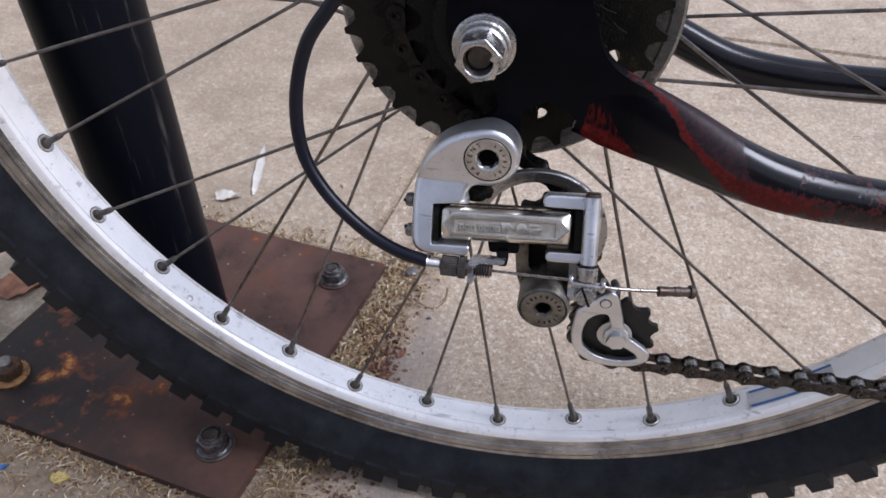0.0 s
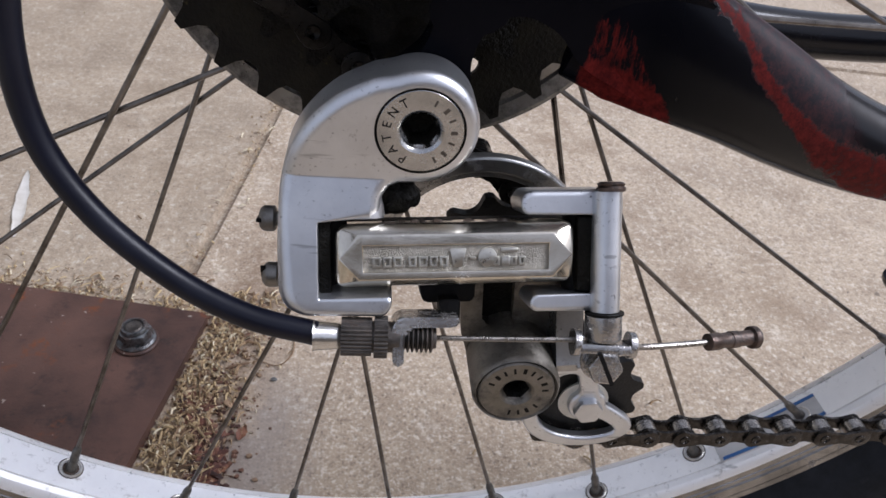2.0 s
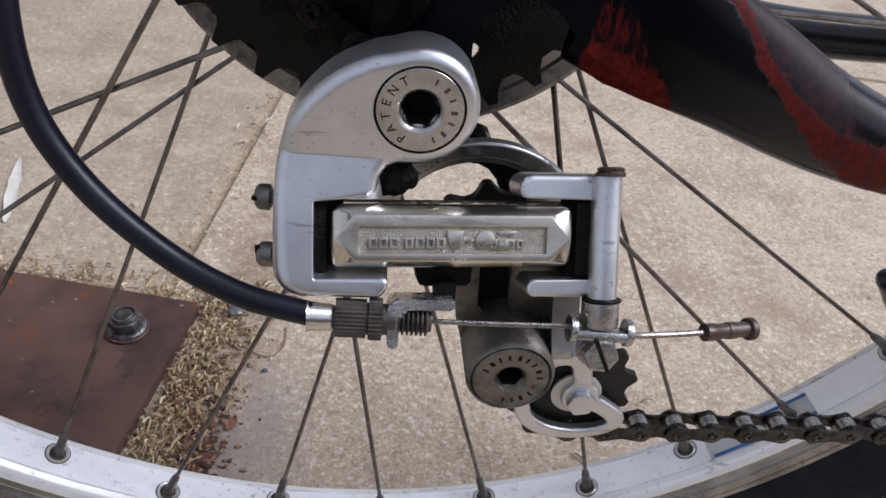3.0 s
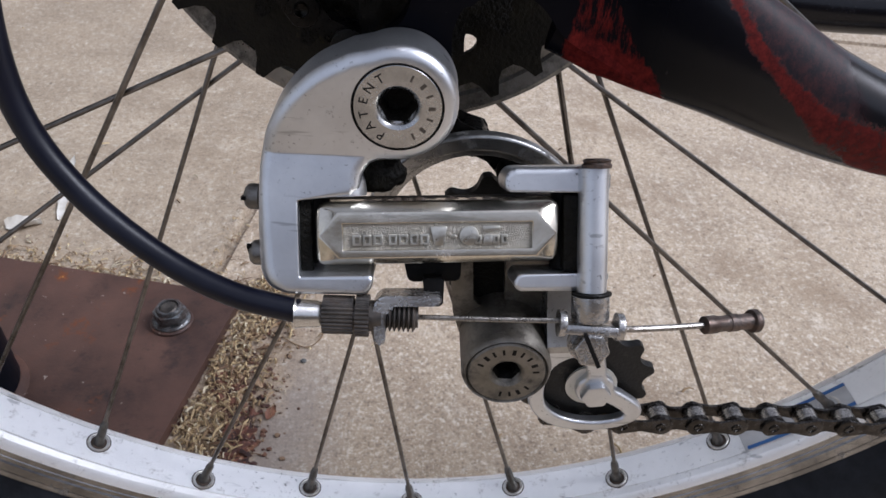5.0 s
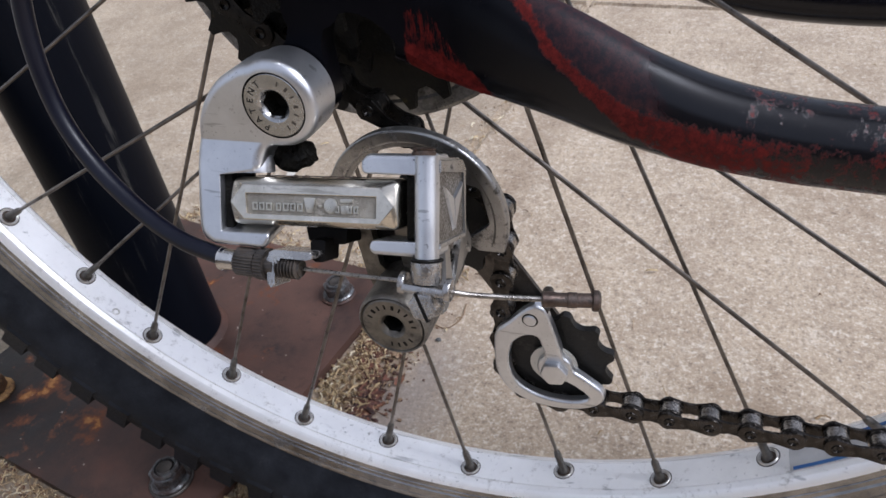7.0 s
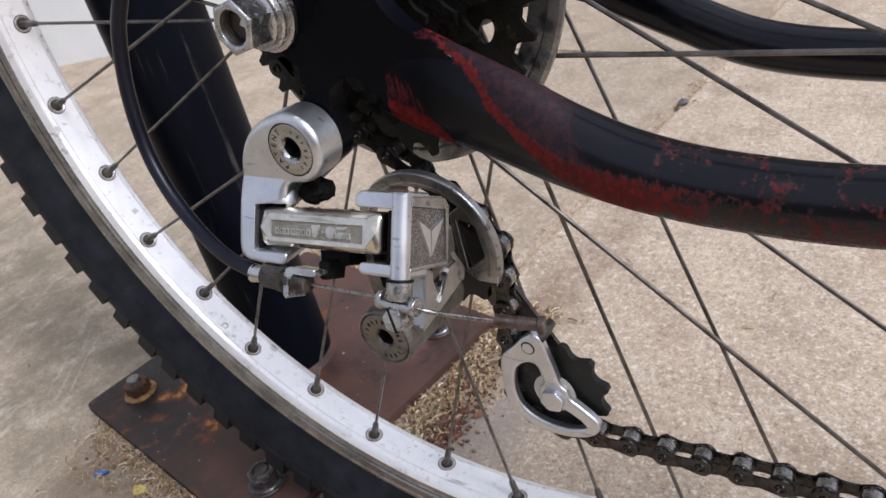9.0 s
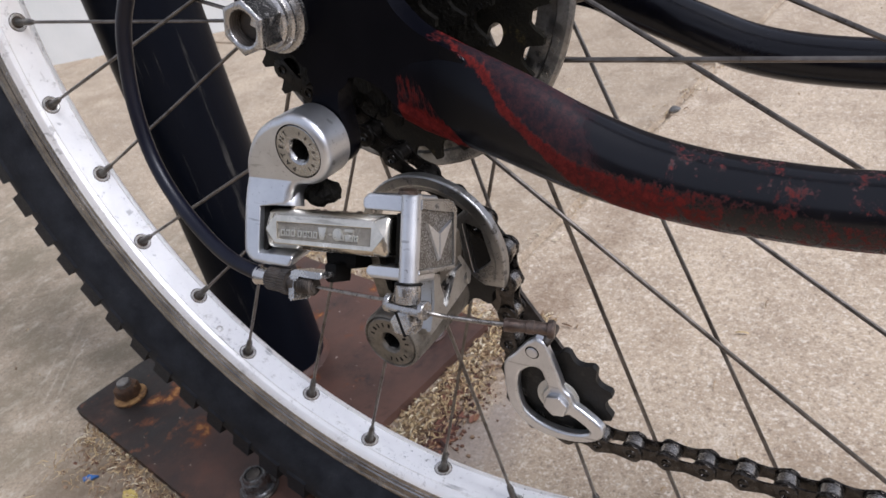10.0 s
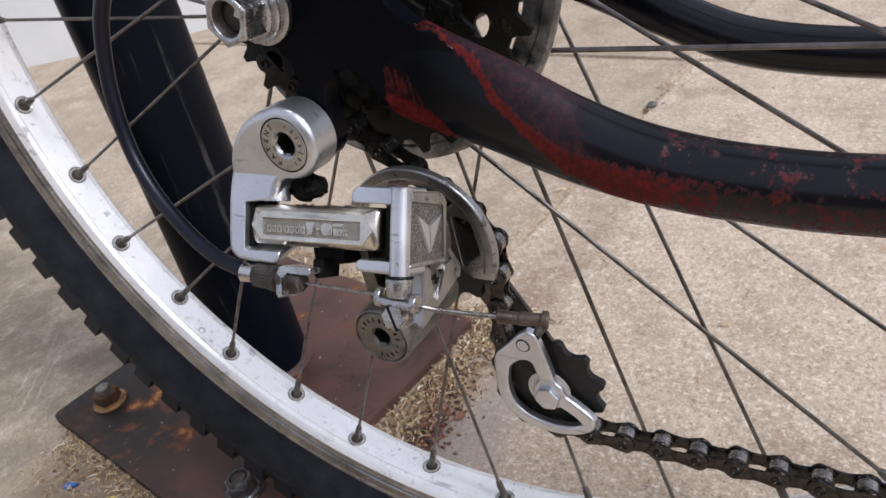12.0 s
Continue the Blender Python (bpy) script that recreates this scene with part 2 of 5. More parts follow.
def concrete():
    m, nt, p = nodes_of("weathered_concrete")
    big = noise_node(nt, 2.4, 6, 0.6)
    mid = noise_node(nt, 14, 7, 0.72)
    speck = noise_node(nt, 330, 4, 0.75)
    grain = noise_node(nt, 620, 3, 0.7)
    dots = noise_node(nt, 120, 2, 0.5)
    stones = noise_node(nt, 170, 3, 0.7)
    col = mixed(nt, ramp(nt, big, 0.35, 0.65), (0.4, 0.315, 0.228), (0.54, 0.44, 0.328))
    col = mixed(nt, ramp(nt, mid, 0.44, 0.64, 0.0, 0.7), col, (0.3, 0.228, 0.165))
    cloud = noise_node(nt, 38, 5, 0.7)
    col = mixed(nt, ramp(nt, cloud, 0.55, 0.72, 0.0, 0.6), col, (0.68, 0.61, 0.52))
    col = mixed(nt, ramp(nt, stones, 0.44, 0.32, 0.0, 0.75), col, (0.23, 0.18, 0.13))
    col = mixed(nt, ramp(nt, stones, 0.56, 0.66, 0.0, 0.75), col, (0.72, 0.66, 0.57))
    col = mixed(nt, ramp(nt, speck, 0.5, 0.62, 0.0, 0.46), col, (0.17, 0.125, 0.09))
    col = mixed(nt, ramp(nt, grain, 0.53, 0.62, 0.0, 0.36), col, (0.8, 0.73, 0.63))
    col = mixed(nt, ramp(nt, dots, 0.7, 0.75, 0.0, 0.7), col, (0.1, 0.08, 0.065))
    tc = nt.nodes.new("ShaderNodeTexCoord")
    # sand grains and small stones, each with a tone of its own
    for scale, cut, dark, pale in ((430, 0.62, (0.13, 0.095, 0.07), (0.76, 0.69, 0.58)), (230, 0.76, (0.2, 0.15, 0.11), (0.68, 0.6, 0.49))):
        vo = nt.nodes.new("ShaderNodeTexVoronoi")
        vo.inputs["Scale"].default_value = scale
        nt.links.new(tc.outputs["Object"], vo.inputs["Vector"])
        tone = nt.nodes.new("ShaderNodeSeparateColor")
        nt.links.new(vo.outputs["Color"], tone.inputs[0])
        core = ramp(nt, vo.outputs["Distance"], 0.28, 0.5, 1.0, 0.0)
        for a, b, c, k in ((0.22, 0.16, dark, 0.5 if scale > 300 else 0.4), (cut + 0.16, cut + 0.22, pale, 0.45 if scale > 300 else 0.4)):
            col = mixed(nt, mathn(nt, "MULTIPLY", core, ramp(nt, tone.outputs[0], a, b, 0.0, k)), col, c)
    # brown damp-looking patches
    stain = noise_node(nt, 7, 8, 0.68)
    col = mixed(nt, ramp(nt, stain, 0.53, 0.66, 0.0, 0.42), col, (0.27, 0.19, 0.12))
    sep = nt.nodes.new("ShaderNodeSeparateXYZ")
    nt.links.new(tc.outputs["Object"], sep.inputs[0])
    slab = ramp(nt, mathn(nt, "SUBTRACT", mathn(nt, "MULTIPLY", sep.outputs[0], 0.991), mathn(nt, "MULTIPLY", sep.outputs[1], 0.1305)), -0.167, -0.161)
    col = mixed(nt, slab, mixed(nt, ramp(nt, mid, 0.3, 0.6, 0.16, 0.42), col, (0.25, 0.205, 0.15)), mixed(nt, ramp(nt, mid, 0.3, 0.6, 0.06, 0.02), col, (0.7, 0.61, 0.5)))
    # brown soil stain lying along the joint
    across = mathn(nt, "ABSOLUTE", mathn(nt, "ADD", mathn(nt, "SUBTRACT", sep.outputs[0], mathn(nt, "MULTIPLY", sep.outputs[1], 0.13)), 0.108))
    near = mathn(nt, "MULTIPLY", ramp(nt, across, 0.012, 0.038, 1.0, 0.0), ramp(nt, sep.outputs[1], 0.1, 0.5, 1.0, 0.25))
    soil = mathn(nt, "MULTIPLY", near, ramp(nt, noise_node(nt, 30, 7, 0.75), 0.35, 0.6))
    col = mixed(nt, mathn(nt, "MULTIPLY", soil, 0.85), col, (0.16, 0.1, 0.06))
    # trodden soil before the plate
    low = mathn(nt, "MULTIPLY", ramp(nt, mathn(nt, "ADD", sep.outputs[0], mathn(nt, "MULTIPLY", mid, 0.15)), -0.2, -0.34), ramp(nt, sep.outputs[1], 0.3, 0.16))
    col = mixed(nt, mathn(nt, "MULTIPLY", low, ramp(nt, mid, 0.4, 0.6, 0.15, 0.75)), col, (0.2, 0.172, 0.118))
    scuff = noise_node(nt, 46, 7, 0.75, stretch=(1.0, 0.45, 1.0))
    col = mixed(nt, mathn(nt, "MULTIPLY", low, ramp(nt, scuff, 0.54, 0.66, 0.0, 0.6)), col, (0.58, 0.52, 0.43))
    front = mathn(nt, "MULTIPLY", ramp(nt, mathn(nt, "ADD", sep.outputs[1], mathn(nt, "MULTIPLY", sep.outputs[0], 0.17)), -0.1, -0.107), ramp(nt, sep.outputs[0], 0.0, -0.1))
    front = mathn(nt, "MULTIPLY", front, mathn(nt, "MULTIPLY", ramp(nt, sep.outputs[0], -0.4, -0.33), ramp(nt, sep.outputs[1], -0.15, -0.09)))
    front = mathn(nt, "MULTIPLY", front, ramp(nt, noise_node(nt, 22, 8, 0.75), 0.34, 0.55))
    col = mixed(nt, mathn(nt, "MULTIPLY", front, 0.85), col, (0.13, 0.095, 0.062))
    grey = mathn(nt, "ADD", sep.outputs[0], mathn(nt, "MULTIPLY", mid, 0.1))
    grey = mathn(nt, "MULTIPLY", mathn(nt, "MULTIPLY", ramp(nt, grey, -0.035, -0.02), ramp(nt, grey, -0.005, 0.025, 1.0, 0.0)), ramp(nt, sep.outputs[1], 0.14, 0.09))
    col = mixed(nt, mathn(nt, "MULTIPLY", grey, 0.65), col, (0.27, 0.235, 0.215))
    # pale scrapes beside the plate
    run = mathn(nt, "ADD", mathn(nt, "MULTIPLY", sep.outputs[0], 0.8), mathn(nt, "MULTIPLY", sep.outputs[1], 0.6))
    lines = ramp(nt, mathn(nt, "SINE", mathn(nt, "ADD", mathn(nt, "MULTIPLY", run, 560), mathn(nt, "MULTIPLY", mid, 9))), 0.75, 0.95)
    here = mathn(nt, "MULTIPLY", ramp(nt, mathn(nt, "ABSOLUTE", mathn(nt, "ADD", run, 0.386)), 0.012, 0.018, 1.0, 0.0), ramp(nt, mathn(nt, "ABSOLUTE", mathn(nt, "SUBTRACT", sep.outputs[1], 0.01)), 0.035, 0.06, 1.0, 0.0))
    col = mixed(nt, mathn(nt, "MULTIPLY", mathn(nt, "MULTIPLY", lines, here), mathn(nt, "MULTIPLY", ramp(nt, cloud, 0.38, 0.6, 0.0, 0.55), ramp(nt, speck, 0.4, 0.55, 1.0, 0.25))), col, (0.72, 0.65, 0.56))
    tint = nt.nodes.new("ShaderNodeMix")
    tint.data_type, tint.blend_type = "RGBA", "MULTIPLY"
    tint.inputs[0].default_value = 1.0
    nt.links.new(col, tint.inputs[6])
    tint.inputs[7].default_value = (0.97, 0.95, 0.905, 1)
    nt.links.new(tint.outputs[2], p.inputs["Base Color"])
    p.inputs["Roughness"].default_value = 0.88
    h = mathn(nt, "ADD", mathn(nt, "MULTIPLY", speck, 0.7), mathn(nt, "MULTIPLY", grain, 0.4))
    bump(nt, p, h, 0.5, 0.0015)
    return m


CONCRETE = concrete()


def rusted():
    m, nt, p = nodes_of("rusted_steel_plate")
    big = noise_node(nt, 12, 6, 0.65)
    mid = noise_node(nt, 60, 10, 0.78)
    fine = noise_node(nt, 500, 3, 0.6)
    tc = nt.nodes.new("ShaderNodeTexCoord")
    sep = nt.nodes.new("ShaderNodeSeparateXYZ")
    nt.links.new(tc.outputs["Object"], sep.inputs[0])
    # worn: darker towards front left, dirt and shade there put into the colour
    worn = ramp(nt, mathn(nt, "ADD", mathn(nt, "ADD", sep.outputs[0], sep.outputs[1]), mathn(nt, "MULTIPLY", big, 0.16)), -0.09, 0.1)
    blot = noise_node(nt, 26, 7, 0.7)
    col = mixed(nt, worn, mixed(nt, ramp(nt, blot, 0.4, 0.62), (0.0105, 0.0105, 0.0095), (0.034, 0.017, 0.0115)),
                mixed(nt, ramp(nt, big, 0.38, 0.62), (0.058, 0.033, 0.026), (0.12, 0.064, 0.047)))
    col = mixed(nt, ramp(nt, blot, 0.56, 0.7, 0.0, 0.45), col, (0.105, 0.045, 0.03))
    col = mixed(nt, ramp(nt, blot, 0.44, 0.34, 0.0, 0.75), col, (0.032, 0.022, 0.02))
    dist = nt.nodes.new("ShaderNodeVectorMath")
    dist.operation = "DISTANCE"
    nt.links.new(tc.outputs["Object"], dist.inputs[0])
    dist.inputs[1].default_value = (-0.05, -0.08, 0.008)
    lift = ramp(nt, dist.outputs["Value"], 0.015, 0.085, 0.07, -0.03)
    spots = mathn(nt, "ADD", noise_node(nt, 42, 6, 0.66), lift)
    col = mixed(nt, ramp(nt, spots, 0.56, 0.64, 0.0, 0.85), col, (0.16, 0.05, 0.017))
    col = mixed(nt, ramp(nt, spots, 0.65, 0.7), col, (0.4, 0.17, 0.045))
    col = mixed(nt, ramp(nt, spots, 0.72, 0.77), col, (0.62, 0.36, 0.14))
    col = mixed(nt, ramp(nt, mid, 0.3, 0.42, 0.7, 0.0), col, (0.014, 0.018, 0.0175))
    # pale flecks of grit
    fleck = noise_node(nt, 210, 2, 0.5)
    col = mixed(nt, ramp(nt, fleck, 0.735, 0.76, 0.0, 0.7), col, (0.42, 0.36, 0.3))
    p.inputs["Specular IOR Level"].default_value = 0.28
    nt.links.new(col, p.inputs["Base Color"])
    nt.links.new(ramp(nt, big, 0.3, 0.7, 0.35, 0.75), p.inputs["Roughness"])
    bump(nt, p, mathn(nt, "ADD", mid, mathn(nt, "MULTIPLY", fine, 0.4)), 0.35, 0.001)
    return m


RUST = rusted()


def frame_paint():
    """Black paint worn to red undercoat in a slanting streak, a patch and low speckles."""
    m, nt, p = nodes_of("worn_black_frame_paint")
    tc = nt.nodes.new("ShaderNodeTexCoord")
    sep = nt.nodes.new("ShaderNodeSeparateXYZ")
    nt.links.new(tc.outputs["Object"], sep.inputs[0])
    x, y, z = sep.outputs
    wob = noise_node(nt, 45, 4, 0.6)
    fine = noise_node(nt, 480, 8, 0.85, stretch=(1.0, 1.0, 0.8))
    wobble = mathn(nt, "MULTIPLY", mathn(nt, "SUBTRACT", wob, 0.5), 0.022)
    # streak falling along plate and tube: height of its middle line by x
    mid_z = mathn(nt, "ADD", -0.007, 0.0)
    for x0, x1, drop in ((0.050, 0.066, 0.0105), (0.066, 0.073, 0.0085), (0.073, 0.090, 0.0150), (0.090, 0.101, 0.0050), (0.101, 0.115, 0.0045), (0.115, 0.160, 0.0055)):
        mid_z = mathn(nt, "SUBTRACT", mid_z, ramp(nt, x, x0, x1, 0.0, drop))
    rise = mathn(nt, "ADD", mathn(nt, "SUBTRACT", z, mid_z), mathn(nt, "MULTIPLY", wobble, 0.35))
    half = mathn(nt, "ADD", ramp(nt, x, 0.050, 0.066, 0.001, 0.003), ramp(nt, x, 0.08, 0.115, 0.0, 0.0056))
    off = mathn(nt, "SUBTRACT", mathn(nt, "ABSOLUTE", rise), half)
    streak = ramp(nt, off, -0.0022, 0.0034, 0.64, 0.0)
    streak = mathn(nt, "MULTIPLY", streak, mathn(nt, "MULTIPLY", ramp(nt, x, 0.046, 0.05), mathn(nt, "MULTIPLY", ramp(nt, x, 0.09, 0.14, 1.0, 0.74), ramp(nt, wob, 0.35, 0.6, 0.84, 1.08))))
    brush = noise_node(nt, 900, 5, 0.8, stretch=(1.0, 1.0, 0.22))
    # brushed patch at the lower edge of the plate
    edge = mathn(nt, "SUBTRACT", mathn(nt, "SUBTRACT", 0.046, mathn(nt, "MULTIPLY", mathn(nt, "ADD", z, 0.017), 0.63)), x)
    patch = mathn(nt, "MULTIPLY", ramp(nt, edge, -0.0015, 0.0035), ramp(nt, x, 0.0335, 0.038))
    patch = mathn(nt, "MULTIPLY", patch, ramp(nt, z, -0.0105, -0.0195))
    lip = mathn(nt, "ADD", z, mathn(nt, "MULTIPLY", x, 0.34))
    patch = mathn(nt, "MULTIPLY", patch, ramp(nt, lip, -0.0125, -0.0155, 0.56, 0.85))
    # speckles along the tube
    clump = noise_node(nt, 110, 4, 0.6)
    low = mathn(nt, "MULTIPLY", ramp(nt, x, 0.095, 0.115), ramp(nt, rise, 0.016, 0.003, 0.43, 0.55))
    low = mathn(nt, "MULTIPLY", low, ramp(nt, clump, 0.35, 0.62, 0.62, 1.05))
    reach = mathn(nt, "MAXIMUM", streak, low)
    th = mathn(nt, "SUBTRACT", mathn(nt, "ADD", reach, mathn(nt, "MULTIPLY", fine, 0.9)), 0.95)
    th2 = mathn(nt, "SUBTRACT", mathn(nt, "ADD", patch, mathn(nt, "MULTIPLY", brush, 0.9)), 1.0)
    worn = ramp(nt, mathn(nt, "MAXIMUM", th, th2), -0.03, 0.09)
    dust = ramp(nt, noise_node(nt, 260, 5, 0.8), 0.68, 0.76, 0.0, 0.35)
    black = mixed(nt, ramp(nt, wob, 0.4, 0.7), (0.0018, 0.002, 0.0035), (0.0036, 0.0036, 0.0056))
    shin = mathn(nt, "ADD", x, mathn(nt, "MULTIPLY", mathn(nt, "ADD", z, 0.03), 0.5))
    plum = mathn(nt, "MULTIPLY", mathn(nt, "MULTIPLY", ramp(nt, rise, 0.0, 0.002), ramp(nt, mathn(nt, "ADD", shin, wobble), 0.0965, 0.0925)), ramp(nt, x, 0.05, 0.06))
    black = mixed(nt, plum, black, mixed(nt, ramp(nt, fine, 0.42, 0.62), (0.008, 0.007, 0.0105), (0.042, 0.014, 0.015)))
    black = mixed(nt, dust, black, (0.12, 0.1, 0.09))
    red = mixed(nt, ramp(nt, fine, 0.4, 0.65), (0.04, 0.006, 0.006), (0.15, 0.017, 0.014))
    nt.links.new(mixed(nt, worn, black, red), p.inputs["Base Color"])
    nt.links.new(mathn(nt, "MAXIMUM", ramp(nt, worn, 0, 1, 0.22, 0.6), mathn(nt, "MULTIPLY", plum, 0.5)), p.inputs["Roughness"])
    nt.links.new(mathn(nt, "MULTIPLY", ramp(nt, x, 0.05, 0.085, 0.05, 0.36), ramp(nt, mathn(nt, "MAXIMUM", worn, mathn(nt, "MULTIPLY", plum, 0.6)), 0, 1, 1.0, 0.3)), p.inputs["Specular IOR Level"])
    bump(nt, p, mathn(nt, "SUBTRACT", mathn(nt, "MULTIPLY", fine, 0.2), worn), 0.25, 0.0003)
    return m


PAINT = frame_paint()
BLACK_PAINT = surface("black_frame_paint", (0.002, 0.0024, 0.0045), (0.004, 0.0042, 0.007), 0.0, (0.16, 0.28), 40, 900, 0.1, 0.0003,
                      (0.05, 0.015, 0.015), (0.68, 0.8), 70, spec=0.32)
PANEL_MARK = surface("stamped_nickel", (0.5, 0.475, 0.41), (0.64, 0.61, 0.53), 1.0, (0.24, 0.38), 300, 1500, 0.2, 0.0003)


def stippled():
    m, nt, p = nodes_of("stippled_cast_alloy")
    tc = nt.nodes.new("ShaderNodeTexCoord")
    vo = nt.nodes.new("ShaderNodeTexVoronoi")
    vo.inputs["Scale"].default_value = 1700
    nt.links.new(tc.outputs["Object"], vo.inputs["Vector"])
    d = vo.outputs["Distance"]
    col = mixed(nt, ramp(nt, d, 0.25, 0.6), (0.42, 0.41, 0.385), (0.17, 0.155, 0.135))
    col = mixed(nt, ramp(nt, noise_node(nt, 160, 5, 0.7), 0.5, 0.7, 0.0, 0.6), col, (0.12, 0.1, 0.08))
    nt.links.new(col, p.inputs["Base Color"])
    p.inputs["Metallic"].default_value = 0.9
    p.inputs["Roughness"].default_value = 0.38
    bump(nt, p, mathn(nt, "SUBTRACT", 1.0, d), 0.8, 0.0004)
    return m


STIPPLE = stippled()
PANEL = surface("stippled_steel", (0.24, 0.225, 0.195), (0.37, 0.35, 0.305), 0.95, (0.34, 0.5), 300, 3200, 0.8, 0.0006,
                (0.12, 0.1, 0.07), (0.62, 0.76), 700)


# ---- mesh helpers ----
MM = 0.001
SIDE = Matrix(((1, 0, 0, 0), (0, 0, -1, 0), (0, 1, 0, 0), (0, 0, 0, 1)))  # local z looks out of the bike, towards -y


def side(x, y, z):
    """A frame at a place of the bike in millimetres, z looking out sideways."""
    return Matrix.Translation((x * MM, y * MM, z * MM)) @ SIDE


def smooth(bm, angle=35):
    for f in bm.faces:
        f.smooth = True
    for e in bm.edges:
        if len(e.link_faces) == 2 and e.calc_face_angle(0) > radians(angle):
            e.smooth = False


def part(name, bm, material, parent=None, label="", angle=35, even=False):
    """Links a bmesh as one mesh object under a thing or part."""
    bmesh.ops.recalc_face_normals(bm, faces=bm.faces)
    smooth(bm, angle)
    me = bpy.data.meshes.new(name)
    bm.to_mesh(me)
    bm.free()
    me.materials.append(material)
    ob = new(name, me)
    ob.parent = parent
    if label:
        tagged(ob, label=label)
    if even:
        wn = ob.modifiers.new("even_normals", "WEIGHTED_NORMAL")
        wn.keep_sharp = True
    return ob


def lathe(bm, rings, m, seg=32, close=True):
    """Turns rings (radius mm, height mm[, hex]) round the z axis of m; a hex ring is six-sided."""
    loops = []
    for ring in rings:
        r, h = ring[0], ring[1]
        six = len(ring) > 2 and ring[2]
        if r < 1e-6:
            loops.append([bm.verts.new(m @ Vector((0, 0, h * MM)))])
            continue
        loop = []
        for i in range(seg):
            a = 2 * math.pi * i / seg
            k = math.cos(radians(30)) / math.cos((a % radians(60)) - radians(30)) if six else 1.0
            loop.append(bm.verts.new(m @ Vector((r * k * math.cos(a) * MM, r * k * math.sin(a) * MM, h * MM))))
        loops.append(loop)
    for a, b in zip(loops, loops[1:]):
        for i in range(seg):
            j = (i + 1) % seg
            if len(a) == 1 and len(b) == 1:
                continue
            if len(a) == 1:
                bm.faces.new((a[0], b[j], b[i]))
            elif len(b) == 1:
                bm.faces.new((a[i], a[j], b[0]))
            else:
                bm.faces.new((a[i], a[j], b[j], b[i]))
    if close:
        for loop in (loops[0], loops[-1]):
            if len(loop) > 2:
                bm.faces.new(loop)
    return bm


def prism(bm, outline, m, h0, h1, bevel=0.0, seg=2, all_edges=False):
    """Extrudes an outline (mm, in the xy plane of m) from h0 to h1 along z; the h1 rim is rounded."""
    lo = [bm.verts.new(m @ Vector((x * MM, y * MM, h0 * MM))) for x, y in outline]
    hi = [bm.verts.new(m @ Vector((x * MM, y * MM, h1 * MM))) for x, y in outline]
    n = len(outline)
    bm.faces.new(lo)
    top = bm.faces.new(hi)
    for i in range(n):
        j = (i + 1) % n
        bm.faces.new((lo[i], lo[j], hi[j], hi[i]))
    if bevel:
        edges = list(top.edges)
        if all_edges:
            own = set(lo) | set(hi)
            edges = [e for e in bm.edges if e.verts[0] in own and e.verts[1] in own]
        bmesh.ops.bevel(bm, geom=edges, offset=bevel * MM, segments=seg, affect="EDGES", profile=0.5, clamp_overlap=True)
    return bm


def inset(outline, d):
    """Moves an outline inwards by d, one number or one for each point."""
    k = len(outline)
    area = sum(outline[i - 1][0] * outline[i][1] - outline[i][0] * outline[i - 1][1] for i in range(k))
    turn = 1 if area > 0 else -1
    out = []
    for i in range(k):
        p, a, b = Vector(outline[i]), Vector(outline[i - 1]), Vector(outline[(i + 1) % k])
        e, f = (p - a).normalized(), (b - p).normalized()
        n1, n2 = Vector((-e.y, e.x)) * turn, Vector((-f.y, f.x)) * turn
        bis = (n1 + n2).normalized()
        dist = d[i] if isinstance(d, list) else d
        out.append(tuple(p + bis * dist / max(0.6, bis.dot(n1))))
    return out


def round_rim(bm, outline, m, h1, r, seg=5, sign=1):
    """Rings of a rounded edge that rises to h1; returns them from the foot up."""
    k = len(outline)
    rs = r if isinstance(r, list) else [r] * k
    rings = []
    for j in range(seg + 1):
        a = math.pi / 2 * j / seg
        flat = inset(outline, [sign * q * (1 - math.cos(a)) for q in rs])
        rings.append([bm.verts.new(m @ Vector((x * MM, y * MM, (h1 - q + q * math.sin(a)) * MM))) for (x, y), q in zip(flat, rs)])
    for lo, hi in zip(rings, rings[1:]):
        for i in range(k):
            n = (i + 1) % k
            bm.faces.new((lo[i], lo[n], hi[n], hi[i]))
    return rings


def soft_prism(bm, outline, m, h0, h1, r, seg=5):
    """An extruded outline whose front edge is rounded by r, one radius or one for each point."""
    rings = round_rim(bm, outline, m, h1, r, seg)
    lo = [bm.verts.new(m @ Vector((x * MM, y * MM, h0 * MM))) for x, y in outline]
    k = len(outline)
    for i in range(k):
        n = (i + 1) % k
        bm.faces.new((lo[i], lo[n], rings[0][n], rings[0][i]))
    bm.faces.new(lo)
    bm.faces.new(rings[-1])


def soft_plate(bm, outer, hole, m, h0, h1, r):
    """A plate with one window, both edges rounded."""
    tops = []
    for pts, sign in ((outer, 1), (hole, -1)):
        rings = round_rim(bm, pts, m, h1, r, 5, sign)
        lo = [bm.verts.new(m @ Vector((x * MM, y * MM, h0 * MM))) for x, y in pts]
        for i in range(len(pts)):
            n = (i + 1) % len(pts)
            bm.faces.new((lo[i], lo[n], rings[0][n], rings[0][i]))
        tops += [[bm.edges.get((v[i], v[(i + 1) % len(v)])) for i in range(len(v))] for v in (rings[-1], lo)]
    for a, b in ((0, 2), (1, 3)):
        bmesh.ops.triangle_fill(bm, use_beauty=True, edges=tops[a] + tops[b])


def eased(rs, n=3):
    """Evens out the radii along a closed outline."""
    k = len(rs)
    for _ in range(n):
        rs = [min(rs[i], (rs[i - 1] + rs[i] + rs[(i + 1) % k]) / 3) if rs[i] > 0.5 else rs[i] for i in range(k)]
    return rs


